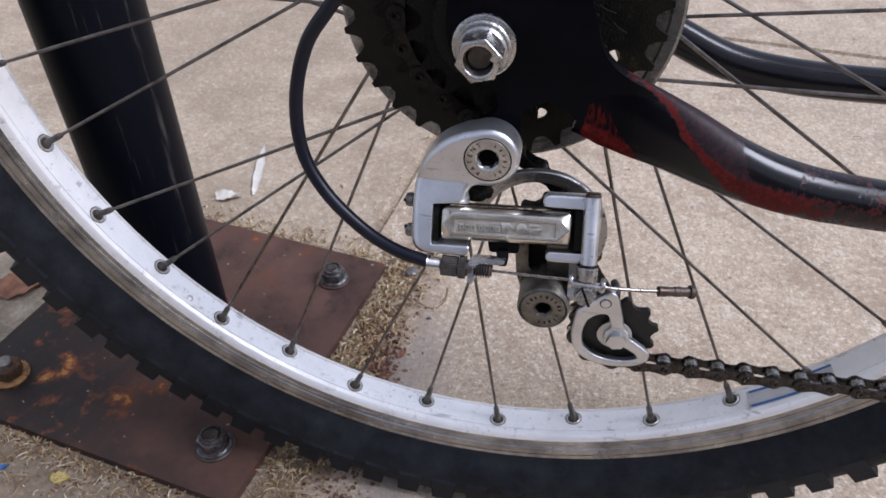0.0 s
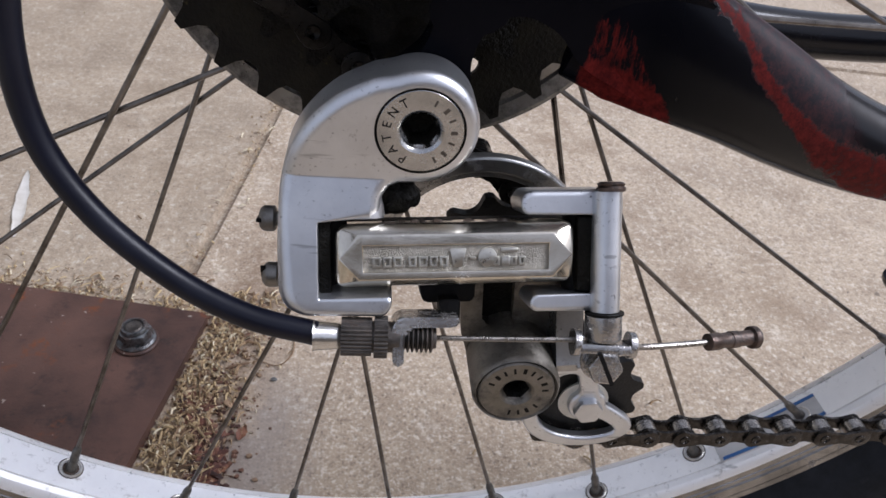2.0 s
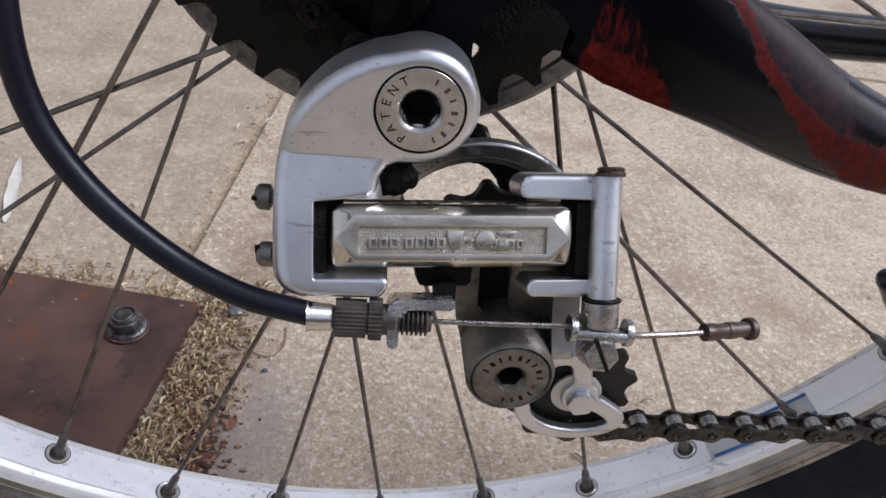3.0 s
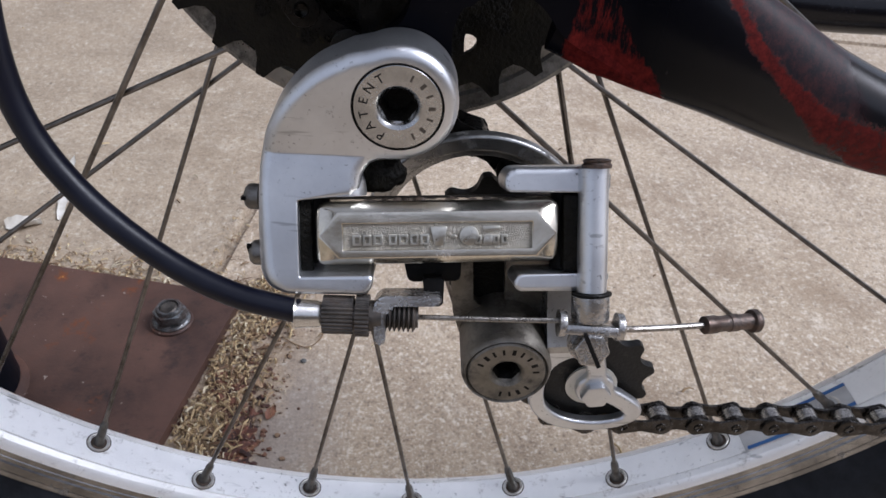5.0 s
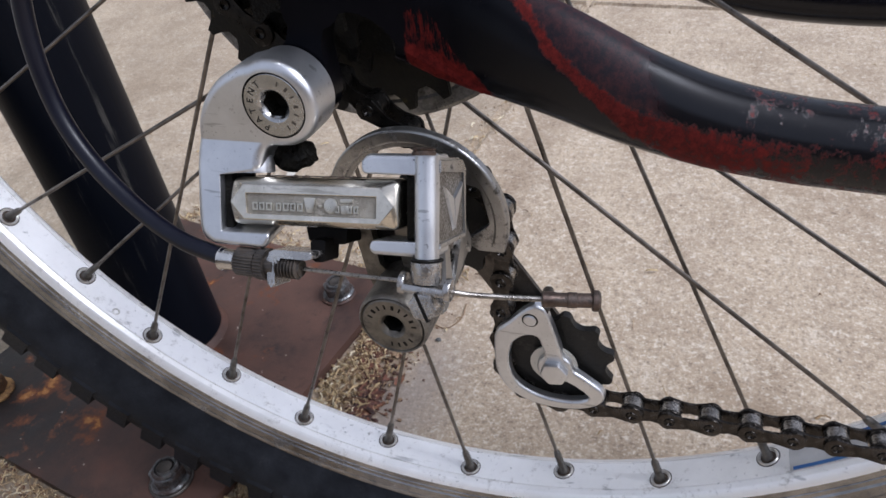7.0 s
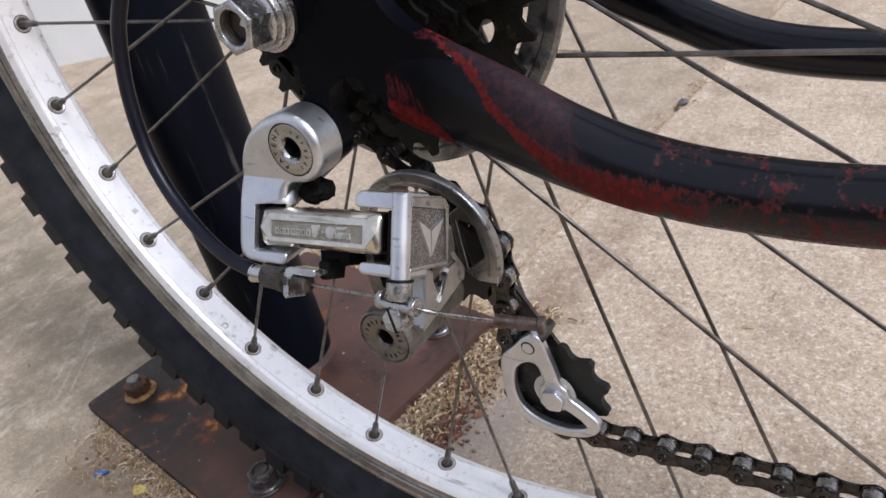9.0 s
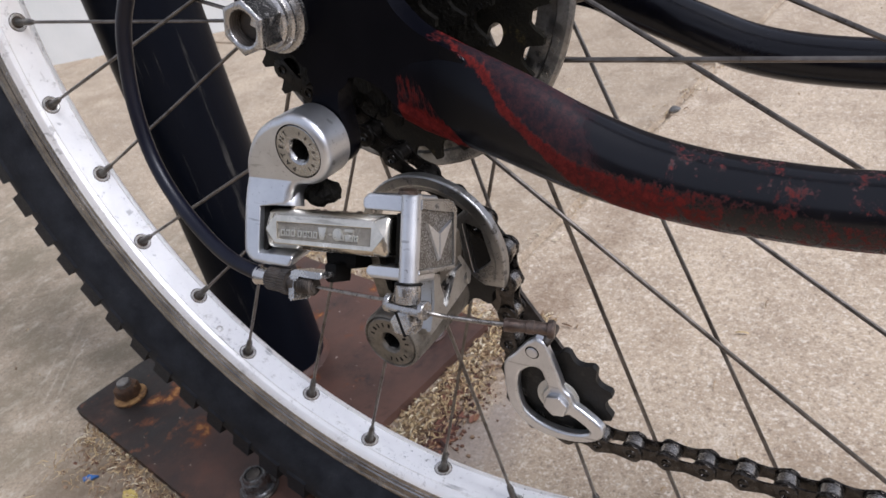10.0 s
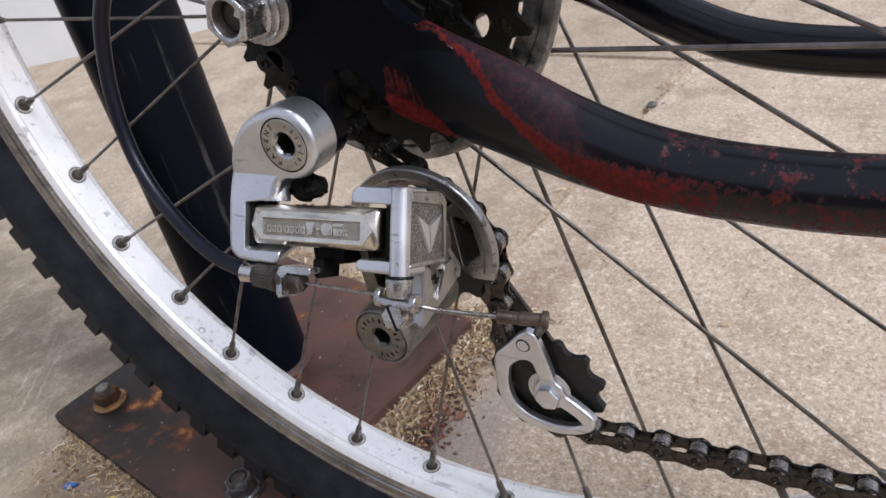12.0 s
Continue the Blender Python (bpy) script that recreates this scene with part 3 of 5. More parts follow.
def hexagon(bm, m, r, h0, h1, bevel=0.5):
    return prism(bm, [(r * math.cos(radians(60 * k)), r * math.sin(radians(60 * k))) for k in range(6)], m, h0, h1, bevel, 2, True)


def pierce(bm, m, cx, cy, r, h, depth, seg=40):
    """Opens a round blind hole in the flat face at height h."""
    bm.normal_update()
    out = (m.to_3x3() @ Vector((0, 0, 1))).normalized()
    level = (m @ Vector((0, 0, h * MM))).dot(out)
    face = max((f for f in bm.faces if f.normal.dot(out) > 0.99 or f.normal.dot(out) < -0.99), key=lambda f: f.calc_area() if abs(f.calc_center_median().dot(out) - level) < 0.0002 else 0)
    rim = list(face.edges)
    bm.faces.remove(face)
    rings = [[bm.verts.new(m @ Vector(((cx + r * math.cos(2 * math.pi * i / seg)) * MM, (cy + r * math.sin(2 * math.pi * i / seg)) * MM, z * MM))) for i in range(seg)] for z in (h, depth)]
    edges = [bm.edges.new((rings[0][i], rings[0][(i + 1) % seg])) for i in range(seg)]
    bmesh.ops.triangle_fill(bm, use_beauty=True, edges=rim + edges)
    for i in range(seg):
        j = (i + 1) % seg
        bm.faces.new((rings[0][i], rings[0][j], rings[1][j], rings[1][i]))
    bm.faces.new(rings[1])


def plate_with_hole(bm, outer, hole, m, h0, h1, bevel=0.0):
    """A flat plate with one window of any outline."""
    loops = []
    for h in (h0, h1):
        pair = []
        for pts in (outer, hole):
            vs = [bm.verts.new(m @ Vector((x * MM, y * MM, h * MM))) for x, y in pts]
            pair.append((vs, [bm.edges.new((vs[i], vs[(i + 1) % len(vs)])) for i in range(len(vs))]))
        bmesh.ops.triangle_fill(bm, use_beauty=True, edges=pair[0][1] + pair[1][1])
        loops.append(pair)
    for k in (0, 1):
        a, b = loops[0][k][0], loops[1][k][0]
        for i in range(len(a)):
            j = (i + 1) % len(a)
            bm.faces.new((a[i], a[j], b[j], b[i]))
    if bevel:
        bmesh.ops.bevel(bm, geom=loops[1][0][1] + loops[1][1][1], offset=bevel * MM, segments=3, affect="EDGES", profile=0.5, clamp_overlap=True)
    return bm


def box(bm, x0, x1, y0, y1, m, h0, h1, bevel=0.0, seg=2):
    return prism(bm, [(x0, y0), (x1, y0), (x1, y1), (x0, y1)], m, h0, h1, bevel, seg, True)


def arc(cx, cy, r, a0, a1, n=12):
    return [(cx + r * math.cos(radians(a0 + (a1 - a0) * i / n)), cy + r * math.sin(radians(a0 + (a1 - a0) * i / n))) for i in range(n + 1)]


def rounded(outline, r, n=4):
    """Rounds the corners of an outline; r is one radius or one for each corner."""
    out = []
    k = len(outline)
    for i in range(k):
        p, a, b = Vector(outline[i]), Vector(outline[i - 1]), Vector(outline[(i + 1) % k])
        rr = r[i] if isinstance(r, (list, tuple)) else r
        if rr <= 0:
            out.append(tuple(p))
            continue
        da, db = (a - p), (b - p)
        c = min(rr, da.length * 0.48, db.length * 0.48)
        s, e = p + da.normalized() * c, p + db.normalized() * c
        for j in range(n + 1):
            t = j / n
            out.append(tuple(s * (1 - t) ** 2 + p * 2 * t * (1 - t) + e * t * t))
    return out


def spline(points, n=8):
    """A smooth line through the points."""
    pts = [Vector(p) for p in points]
    pts = [2 * pts[0] - pts[1]] + pts + [2 * pts[-1] - pts[-2]]
    out = []
    for a, b, c, d in zip(pts, pts[1:], pts[2:], pts[3:]):
        for i in range(n):
            t = i / n
            out.append(0.5 * (2 * b + (c - a) * t + (2 * a - 5 * b + 4 * c - d) * t * t + (3 * b - a - 3 * c + d) * t ** 3))
    out.append(pts[-2])
    return out


def tube(bm, line, radii, seg=14, up=(0, 0, 1), scale=MM):
    """Sweeps a circle or ellipse (across, upright) along a line in millimetres."""
    loops = []
    upv = Vector(up)
    for i, p in enumerate(line):
        d = (line[min(i + 1, len(line) - 1)] - line[max(i - 1, 0)]).normalized()
        s = d.cross(upv)
        s = s.normalized() if s.length > 1e-4 else Vector((1, 0, 0))
        v = s.cross(d).normalized()
        upv = v if abs(d.z) > 0.5 else upv
        r = radii[i] if isinstance(radii, list) else radii
        ra, rb = r if isinstance(r, tuple) else (r, r)
        loops.append([bm.verts.new((p + s * ra * math.cos(2 * math.pi * k / seg) + v * rb * math.sin(2 * math.pi * k / seg)) * scale) for k in range(seg)])
    for a, b in zip(loops, loops[1:]):
        for k in range(seg):
            j = (k + 1) % seg
            bm.faces.new((a[k], a[j], b[j], b[k]))
    bm.faces.new(loops[0])
    bm.faces.new(loops[-1])
    return bm


# ---- ground ----
def ground():
    """Concrete slabs in one sheet, with sunken joints between them."""
    bm = bmesh.new()
    turn = Matrix.Rotation(radians(-7.5), 4, "Z")

    def stops(joints):
        s = [-30, -8, -3, -1.5, -0.8, -0.4, 0, 0.3, 0.6, 1.0, 1.8, 4, 10, 30]
        low = set()
        for j in joints:
            s = [v for v in s if abs(v - j) > 0.02] + [j - 0.006, j - 0.0035, j + 0.0035, j + 0.006]
            low |= {round(j - 0.0035, 5), round(j + 0.0035, 5)}
        return sorted(s), low

    xs, lx = stops([-0.164, 1.35, -1.68])
    ys, ly = stops([0.765, 2.3, -0.76])
    grid = {}
    for i, x in enumerate(xs):
        for j, y in enumerate(ys):
            z = -0.007 if round(x, 5) in lx or round(y, 5) in ly else 0.0
            grid[i, j] = bm.verts.new(turn @ Vector((x, y, z)))
    for i in range(len(xs) - 1):
        for j in range(len(ys) - 1):
            bm.faces.new((grid[i, j], grid[i + 1, j], grid[i + 1, j + 1], grid[i, j + 1]))
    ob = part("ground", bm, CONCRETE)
    tagged(ob, "weathered beige concrete slabs with dirty joints", "ground", kind="structure")


ground()


def wall():
    bm = bmesh.new()
    d = Vector((0.87, 0.5, 0)).normalized()
    n = Vector((-d.y, d.x, 0))
    a = Vector((-1.66, 0.80, 0)) - d * 3
    b = a + d * 3.6
    lo = [a, b, b + n * 0.2, a + n * 0.2]
    m = Matrix.Identity(4)
    prism(bm, [(v.x * 1000, v.y * 1000) for v in lo], m, -20, 2200, 8)
    ob = part("wall_west", bm, WALL)
    tagged(ob, "white painted masonry wall standing on the concrete", "wall", kind="structure")


wall()


def unseen_walls():
    # unseen wall, added so that metal and paint mirror something dark
    bm = bmesh.new()
    prism(bm, [(-700, -2600), (6000, -2600), (6000, -2350), (-700, -2350)], Matrix.Identity(4), -20, 1300, 8)
    ob = part("wall_south", bm, RENDER_WALL)
    tagged(ob, "plain brown rendered wall added out of view to darken reflections", "wall", kind="structure")
    # second unseen wall, added to dim what the right side of the rim mirrors
    bm = bmesh.new()
    prism(bm, [(-5000, 1980), (250, 1980), (250, 2220), (-5000, 2220)], Matrix.Identity(4), -20, 1900, 8)
    ob = part("wall_north", bm, RENDER_WALL)
    tagged(ob, "plain brown rendered wall added out of view to dim the rim", "wall", kind="structure")


unseen_walls()


# ---- rack post ----
def rack_post():
    post = new("rack_post")
    post.matrix_world = pose(-0.2585, 0.0680, 0, 0, 0, -10)
    tagged(post, "black painted steel post welded to a rusty base plate", "post")
    one = Matrix.Identity(4)
    bm = bmesh.new()
    foot = Matrix.Translation((-0.0025, 0.0085, 0))
    lathe(bm, [(34.2, 7), (34.2, 1100)], foot, 48)
    part("pole", bm, POLE, post, "black painted round steel pole with pale scratches")
    bm = bmesh.new()
    prism(bm, rounded([(-127, -127), (127, -127), (127, 127), (-127, 127)], 4), one, 0.5, 8, 1.2)
    part("base_plate", bm, RUST, post, "rusty brown square steel base plate", even=True)
    bm = bmesh.new()
    lathe(bm, [(38.5, 7.5), (37.5, 9.5), (35, 12.5), (33, 13)], foot, 32)
    part("weld_bead", bm, RUST, post)
    for sx, sy, rz in ((-1, -1, 12), (1, -1, 40), (1, 1, 25), (-1, 1, 5)):
        m = Matrix.Translation((sx * 0.092, sy * 0.092, 0)) @ Matrix.Rotation(radians(rz), 4, "Z")
        rusty = sx < 0
        bm = bmesh.new()
        lathe(bm, [(13.4, 8), (13.9, 8.6), (13.9, 9.6), (13.0, 10.4), (8, 10.6)], m, 28)
        part("washer", bm, OCHRE if rusty else DARK_STEEL if sy < 0 else RUST, post)
        bm = bmesh.new()
        if rusty:
            hexagon(bm, m, 10.8, 10.6, 20.5, 1.2)
        else:  # a flanged lock nut with a raised round collar
            lathe(bm, [(12.4, 10.6), (12.4, 11.4), (11.2, 12.6), (9.2, 12.8)], m, 28)
            hexagon(bm, m, 11.0, 12.4, 20.0, 1.0)
            lathe(bm, [(8.6, 19.6), (8.4, 21.4), (7.6, 22.6), (6.4, 22.6), (6.0, 21.0)], m, 28, close=False)
        nut = part("nut", bm, NUT_RUST if rusty else PLATE_NUT, post, "rusty hexagon nut" if rusty else "grey hexagon nut")
        bm = bmesh.new()
        lathe(bm, [(5.6, 11), (5.6, 24.5 if rusty else 21.6), (4.6, 25.4 if rusty else 22.3), (3.0, 25.2 if rusty else 22.0)], m, 20)
        part("anchor_stud", bm, DIRTY_STEEL if rusty else DARK_STEEL, nut)


rack_post()

# ---- bicycle ----
LEAN = 3.82
bike = new("bicycle")
bike.matrix_world = pose(0, 0, 0.333, -LEAN, 0, 0)
tagged(bike, "black bicycle with worn red undercoat leaning on the post", "bicycle")

N0 = -137.5


def rear_wheel():
    c = Matrix.Identity(4) @ SIDE
    bm = bmesh.new()
    prof = [(271.4, 0), (271.4, 7.4), (272.5, 7.75), (271.5, 8.1), (272.2, 10.4), (273.6, 11.8), (276.0, 12.8), (278.4, 13.3), (278.8, 12.8), (279.2, 13.4), (281, 13.6), (281.5, 13.0), (282.4, 13.8),
            (286.5, 14.2), (287, 13.8), (287.8, 14.3), (290, 14.4), (291.2, 13.6), (291, 12)]
    face = prof[:7]
    lathe(bm, [(r, -h) for r, h in reversed(face)] + face[1:], c, 240, close=False)
    rim = part("rim", bm, RIM, bike, "weathered silver alloy rim", angle=24)
    for sgn in (1, -1):
        bm = bmesh.new()
        lathe(bm, [(r, h * sgn) for r, h in prof[6:]], c, 240, close=False)
        part("brake_track", bm, TRACK, rim, "worn grey brake track")
    # tyre body with tread
    bm = bmesh.new()
    rings = [(290.5, 12.5), (291.5, 14.6), (293, 15.4), (295, 17.2), (297.4, 19.6), (300, 21.8)]
    rings = [(r, -h) for r, h in rings]
    for i in range(25):
        a = radians(-118 + 236 * i / 24)
        rings.append((313.5 + (23.5 if a * a < 2.47 else 22.5) * math.cos(a), 26.8 * math.sin(a)))
    rings += [(r, -h) for r, h in reversed(rings[:6])]
    lathe(bm, rings, c, 288, close=False)
    for v in bm.verts:
        w = bike.matrix_basis @ v.co
        if w.z < 0.001:
            v.co = bike.matrix_basis.inverted() @ Vector((w.x, w.y * 1.04, 0.001))
    tyre = part("tyre", bm, TYRE, bike, "black knobbly rubber tyre", angle=40)
    bm = bmesh.new()
    rows = 88

    def block(a0, a1, ring):
        """A tread block: section points (r, h) between two angles, tapered to the top."""
        vs = []
        for (r, h), inset in zip(ring, (0, 0, 0.12, 0.12, 0.08)):
            for a in (a0 + (a1 - a0) * inset, a1 - (a1 - a0) * inset):
                vs.append(bm.verts.new(c @ Vector((r * MM * math.cos(a), r * MM * math.sin(a), h * MM))))
        n = len(ring)
        for i in range(n):
            j = (i + 1) % n
            bm.faces.new((vs[2 * i], vs[2 * i + 1], vs[2 * j + 1], vs[2 * j]))
        bm.faces.new(vs[0::2])
        bm.faces.new(vs[1::2])

    step = 2 * math.pi / rows
    wear = random.Random(3)
    for k in range(rows):
        a = k * step - 0.0152
        for s in (1, -1):
            off = 0 if s > 0 else step / 2
            j0, j1, jr = wear.uniform(-0.05, 0.05), wear.uniform(0.66, 0.8), wear.uniform(-0.7, 0.5)
            block(a + off + j0 * step, a + off + step * j1, [(309, 25.6 * s), (331, 14.5 * s), (336.6 + jr, 17.0 * s), (331.6 + jr, 25.2 * s), (312, 27.8 * s)])
            block(a + off + step * 0.45, a + off + step * 0.98, [(331, 12.5 * s), (335, 3.0 * s), (341, 3.4 * s), (340.2, 7.5 * s), (339, 12.2 * s)])
    for v in bm.verts:  # flattened where it stands on the ground
        w = bike.matrix_basis @ v.co
        if w.z < 0.001:
            v.co = bike.matrix_basis.inverted() @ Vector((w.x, w.y * 1.04, 0.001))
    tagged(part("tread", bm, TYRE, tyre, angle=40), kind="stuff")
    # eyelets, nipples, spokes
    eye_me = None
    for k in range(36):
        a = radians(N0 + 10 * k)
        odd = k % 2 == 1
        y = -0.0023 if odd else 0.0023
        sign = 1 if ((k + 3) // 2) % 2 else -1
        h = a + sign * radians(63.6)
        rim_p = Vector((0.2705 * math.cos(a), y, 0.2705 * math.sin(a)))
        outw = 0.0016 if ((k + 3) // 2) % 2 else -0.0016
        hub_p = Vector((0.0315 * math.cos(h), (-0.0152 if odd else 0.0386) + outw, 0.0315 * math.sin(h)))
        d = (hub_p - rim_p).normalized()
        bm = bmesh.new()
        line = [rim_p * 1000 + d * 1000 * t for t in (0.004, (hub_p - rim_p).length * 0.5, (hub_p - rim_p).length)]
        tube(bm, line, 0.9, 8, up=(0, 1, 0))
        sp = part("spoke", bm, SPOKE, bike)
        m = Matrix.Translation(rim_p) @ d.to_track_quat("Z", "Y").to_matrix().to_4x4()
        bm = bmesh.new()
        lathe(bm, [(2.5, -3.5), (2.2, 1.0), (1.8, 2.0), (1.75, 9.5), (1.4, 11.3), (0.85, 12)], m, 14)
        part("nipple", bm, NIPPLE, sp)
        n = Matrix.Translation((0.2714 * math.cos(a), y, 0.2714 * math.sin(a))) @ Vector((-math.cos(a), 0, -math.sin(a))).to_track_quat("Z", "Y").to_matrix().to_4x4()
        bm = bmesh.new()
        lathe(bm, [(4.8, -0.4), (4.7, 0.35), (4.3, 0.8), (3.8, 0.6), (3.5, -0.3)], n, 22, close=False)
        part("eyelet", bm, EYELET, rim)
        # dark rings at the eyelet: dirt, and the gap's shade put in as colour
        bm = bmesh.new()
        lathe(bm, [(3.5, 0.0), (3.2, 0.2), (2.0, 0.25)], n, 18, close=False)
        lathe(bm, [(5.3, -0.2), (5.15, 0.14), (4.7, 0.2)], n, 18, close=False)
        part("eyelet_dark_ring", bm, CRUST, rim)
    # wear bead and decal on the rim's inner face
    a = radians(N0 + 5.2)
    n = Matrix.Translation((0.2716 * math.cos(a), -0.0035, 0.2716 * math.sin(a))) @ Vector((-math.cos(a), 0, -math.sin(a))).to_track_quat("Z", "Y").to_matrix().to_4x4()
    bm = bmesh.new()
    lathe(bm, [(2.2, -0.4), (2.1, 0.4), (1.4, 0.7), (1.2, 0.2)], n, 16)
    part("rim_plug", bm, EYELET, rim)
    for nm, mat, r, a0, a1, h0, h1 in (("decal", STICKER_WHITE, 270.9, 81.9, 92, -4.6, 7.6), ("decal_stripe", STICKER_BLUE, 270.6, 82.2, 92, 5.9, 7.4),
                                       ("decal_stripe", STICKER_BLUE, 270.6, 82.2, 92, -4.4, -3.0)):
        bm = bmesh.new()
        prev = None
        for i in range(13):
            t = radians(N0 + a0 + (a1 - a0) * i / 12)
            cur = [bm.verts.new(c @ Vector((rr * MM * math.cos(t), rr * MM * math.sin(t), h * MM))) for rr, h in ((r, h0), (r, h1), (r + 0.35, h1), (r + 0.35, h0))]
            if prev:
                for k in range(4):
                    bm.faces.new((prev[k], prev[(k + 1) % 4], cur[(k + 1) % 4], cur[k]))
            prev = cur
        part(nm, bm, mat, rim, "white decal with blue outline" if nm == "decal" else "")
    # hub and axle
    bm = bmesh.new()
    lathe(bm, [(9, 20), (34, 16.6), (34.5, 15.4), (34, 14), (20, 12), (15, 6), (15, -30), (20, -35.5), (34, -37.4), (34.5, -38.6), (34, -40), (14, -44), (9, -60)], c, 40)
    part("hub", bm, DIRTY_STEEL, bike, "dull metal rear hub")
    bm = bmesh.new()
    lathe(bm, [(4.0, 82.0), (4.55, 81.4), (4.55, -76)], c, 20)
    part("axle", bm, DARK_STEEL, bike)


rear_wheel()


def gear_outline(teeth, r, depth, phase=0.0):
    out = []
    for i in range(teeth):
        for f, rr in ((-0.36, r - depth), (-0.22, r - depth * 0.55), (-0.09, r + depth * 0.42), (0.09, r + depth * 0.42), (0.22, r - depth * 0.55), (0.36, r - depth)):
            a = 2 * math.pi * (i + f) / teeth + phase
            out.append((rr * math.cos(a), rr * math.sin(a)))
    return out


def pulley_outline(teeth, r, phase):
    """Worn pointed teeth with hollow flanks."""
    out = []
    for i in range(teeth):
        for f, rr in ((-0.5, r - 1.5), (-0.4, r - 1.4), (-0.3, r - 0.9), (-0.2, r + 0.2), (-0.12, r + 1.4), (-0.04, r + 1.8), (0.08, r + 1.7), (0.14, r + 1.1), (0.22, r - 0.1), (0.3, r - 0.9), (0.4, r - 1.4)):
            a = 2 * math.pi * (i + f) / teeth + phase
            out.append((rr * math.cos(a), rr * math.sin(a)))
    return out


def ring_plate(bm, outer, inner_r, m, h0, h1):
    """A flat ring between an outline and a round hole."""
    n = len(outer)
    vs = []
    for h in (h0, h1):
        o = [bm.verts.new(m @ Vector((x * MM, y * MM, h * MM))) for x, y in outer]
        i = []
        for x, y in outer:
            k = inner_r / math.hypot(x, y)
            i.append(bm.verts.new(m @ Vector((x * k * MM, y * k * MM, h * MM))))
        vs.append((o, i))
    (o0, i0), (o1, i1) = vs
    for k in range(n):
        j = (k + 1) % n
        for q in ((o0[k], o0[j], i0[j], i0[k]), (o1[k], o1[j], i1[j], i1[k]), (o0[k], o0[j], o1[j], o1[k]), (i0[k], i0[j], i1[j], i1[k])):
            bm.faces.new(q)


def holed_plate(bm, outer, holes, m, h0, h1):
    """A flat plate with several windows."""
    layers = []
    for h in (h0, h1):
        loops, edges = [], []
        for pts in [outer] + holes:
            vs = [bm.verts.new(m @ Vector((x * MM, y * MM, h * MM))) for x, y in pts]
            loops.append(vs)
            edges += [bm.edges.new((vs[i], vs[(i + 1) % len(vs)])) for i in range(len(vs))]
        bmesh.ops.triangle_fill(bm, use_beauty=True, edges=edges)
        layers.append(loops)
    for lo, hi in zip(*layers):
        for i in range(len(lo)):
            j = (i + 1) % len(lo)
            bm.faces.new((lo[i], lo[j], hi[j], hi[i]))


def freewheel():
    c = Matrix.Identity(4) @ SIDE
    bm = bmesh.new()
    lathe(bm, [(24, 19), (24, 24), (27, 26), (27, 44), (22, 47), (21, 55), (17, 57), (9, 57)], c, 40)
    body = part("freewheel", bm, GRIME_AND_SHADE, bike, "freewheel body thick with black grease")
    for teeth, y, phase, holes in ((32, 23.5, 3.1, (50.0, 8, -23)), (24, 29.5, 6.0, None), (21, 36.0, 2.0, None), (18, 43.0, 4.0, None), (15, 49.5, 0.0, None)):
        r = 12.7 / (2 * math.sin(math.pi / teeth))
        bm = bmesh.new()
        rim = gear_outline(teeth, r, 4.2, radians(phase))
        bore = arc(0, 0, 22 if teeth > 20 else 19, 0, 360, 48)[:-1]
        windows = []
        if holes:
            rc, n, a0 = holes
            for k in range(n):
                if k in (5, 6):  # clogged with grease
                    continue
                a = radians(a0 + 360 * k / n)
                ring = [(rc + 2.7 * math.cos(t), 4.2 * math.sin(t)) for t in (2 * math.pi * i / 18 for i in range(18))]
                windows.append([(x * math.cos(a) - q * math.sin(a), x * math.sin(a) + q * math.cos(a)) for x, q in ring])
        holed_plate(bm, rim, [bore] + windows, c, y - 1.0, y + 1.0)
        part("sprocket", bm, SPROCKET if holes else GRIME_AND_SHADE, body, "grimy toothed sprocket" if holes else "sprocket black with grease")
    bm = bmesh.new()
    lathe(bm, [(57, 16.9), (57.4, 17.4), (63.6, 17.6), (64.4, 18.6), (68.4, 19.2), (69.6, 18.6), (69.8, 17.4), (66, 16.6), (57.4, 16.4), (57, 16.9)], Matrix.Translation((0.0025, 0, -0.001)) @ c, 112, close=False)
    part("spoke_protector", bm, DISC, bike, "brushed metal disc with grimy rim")


freewheel()


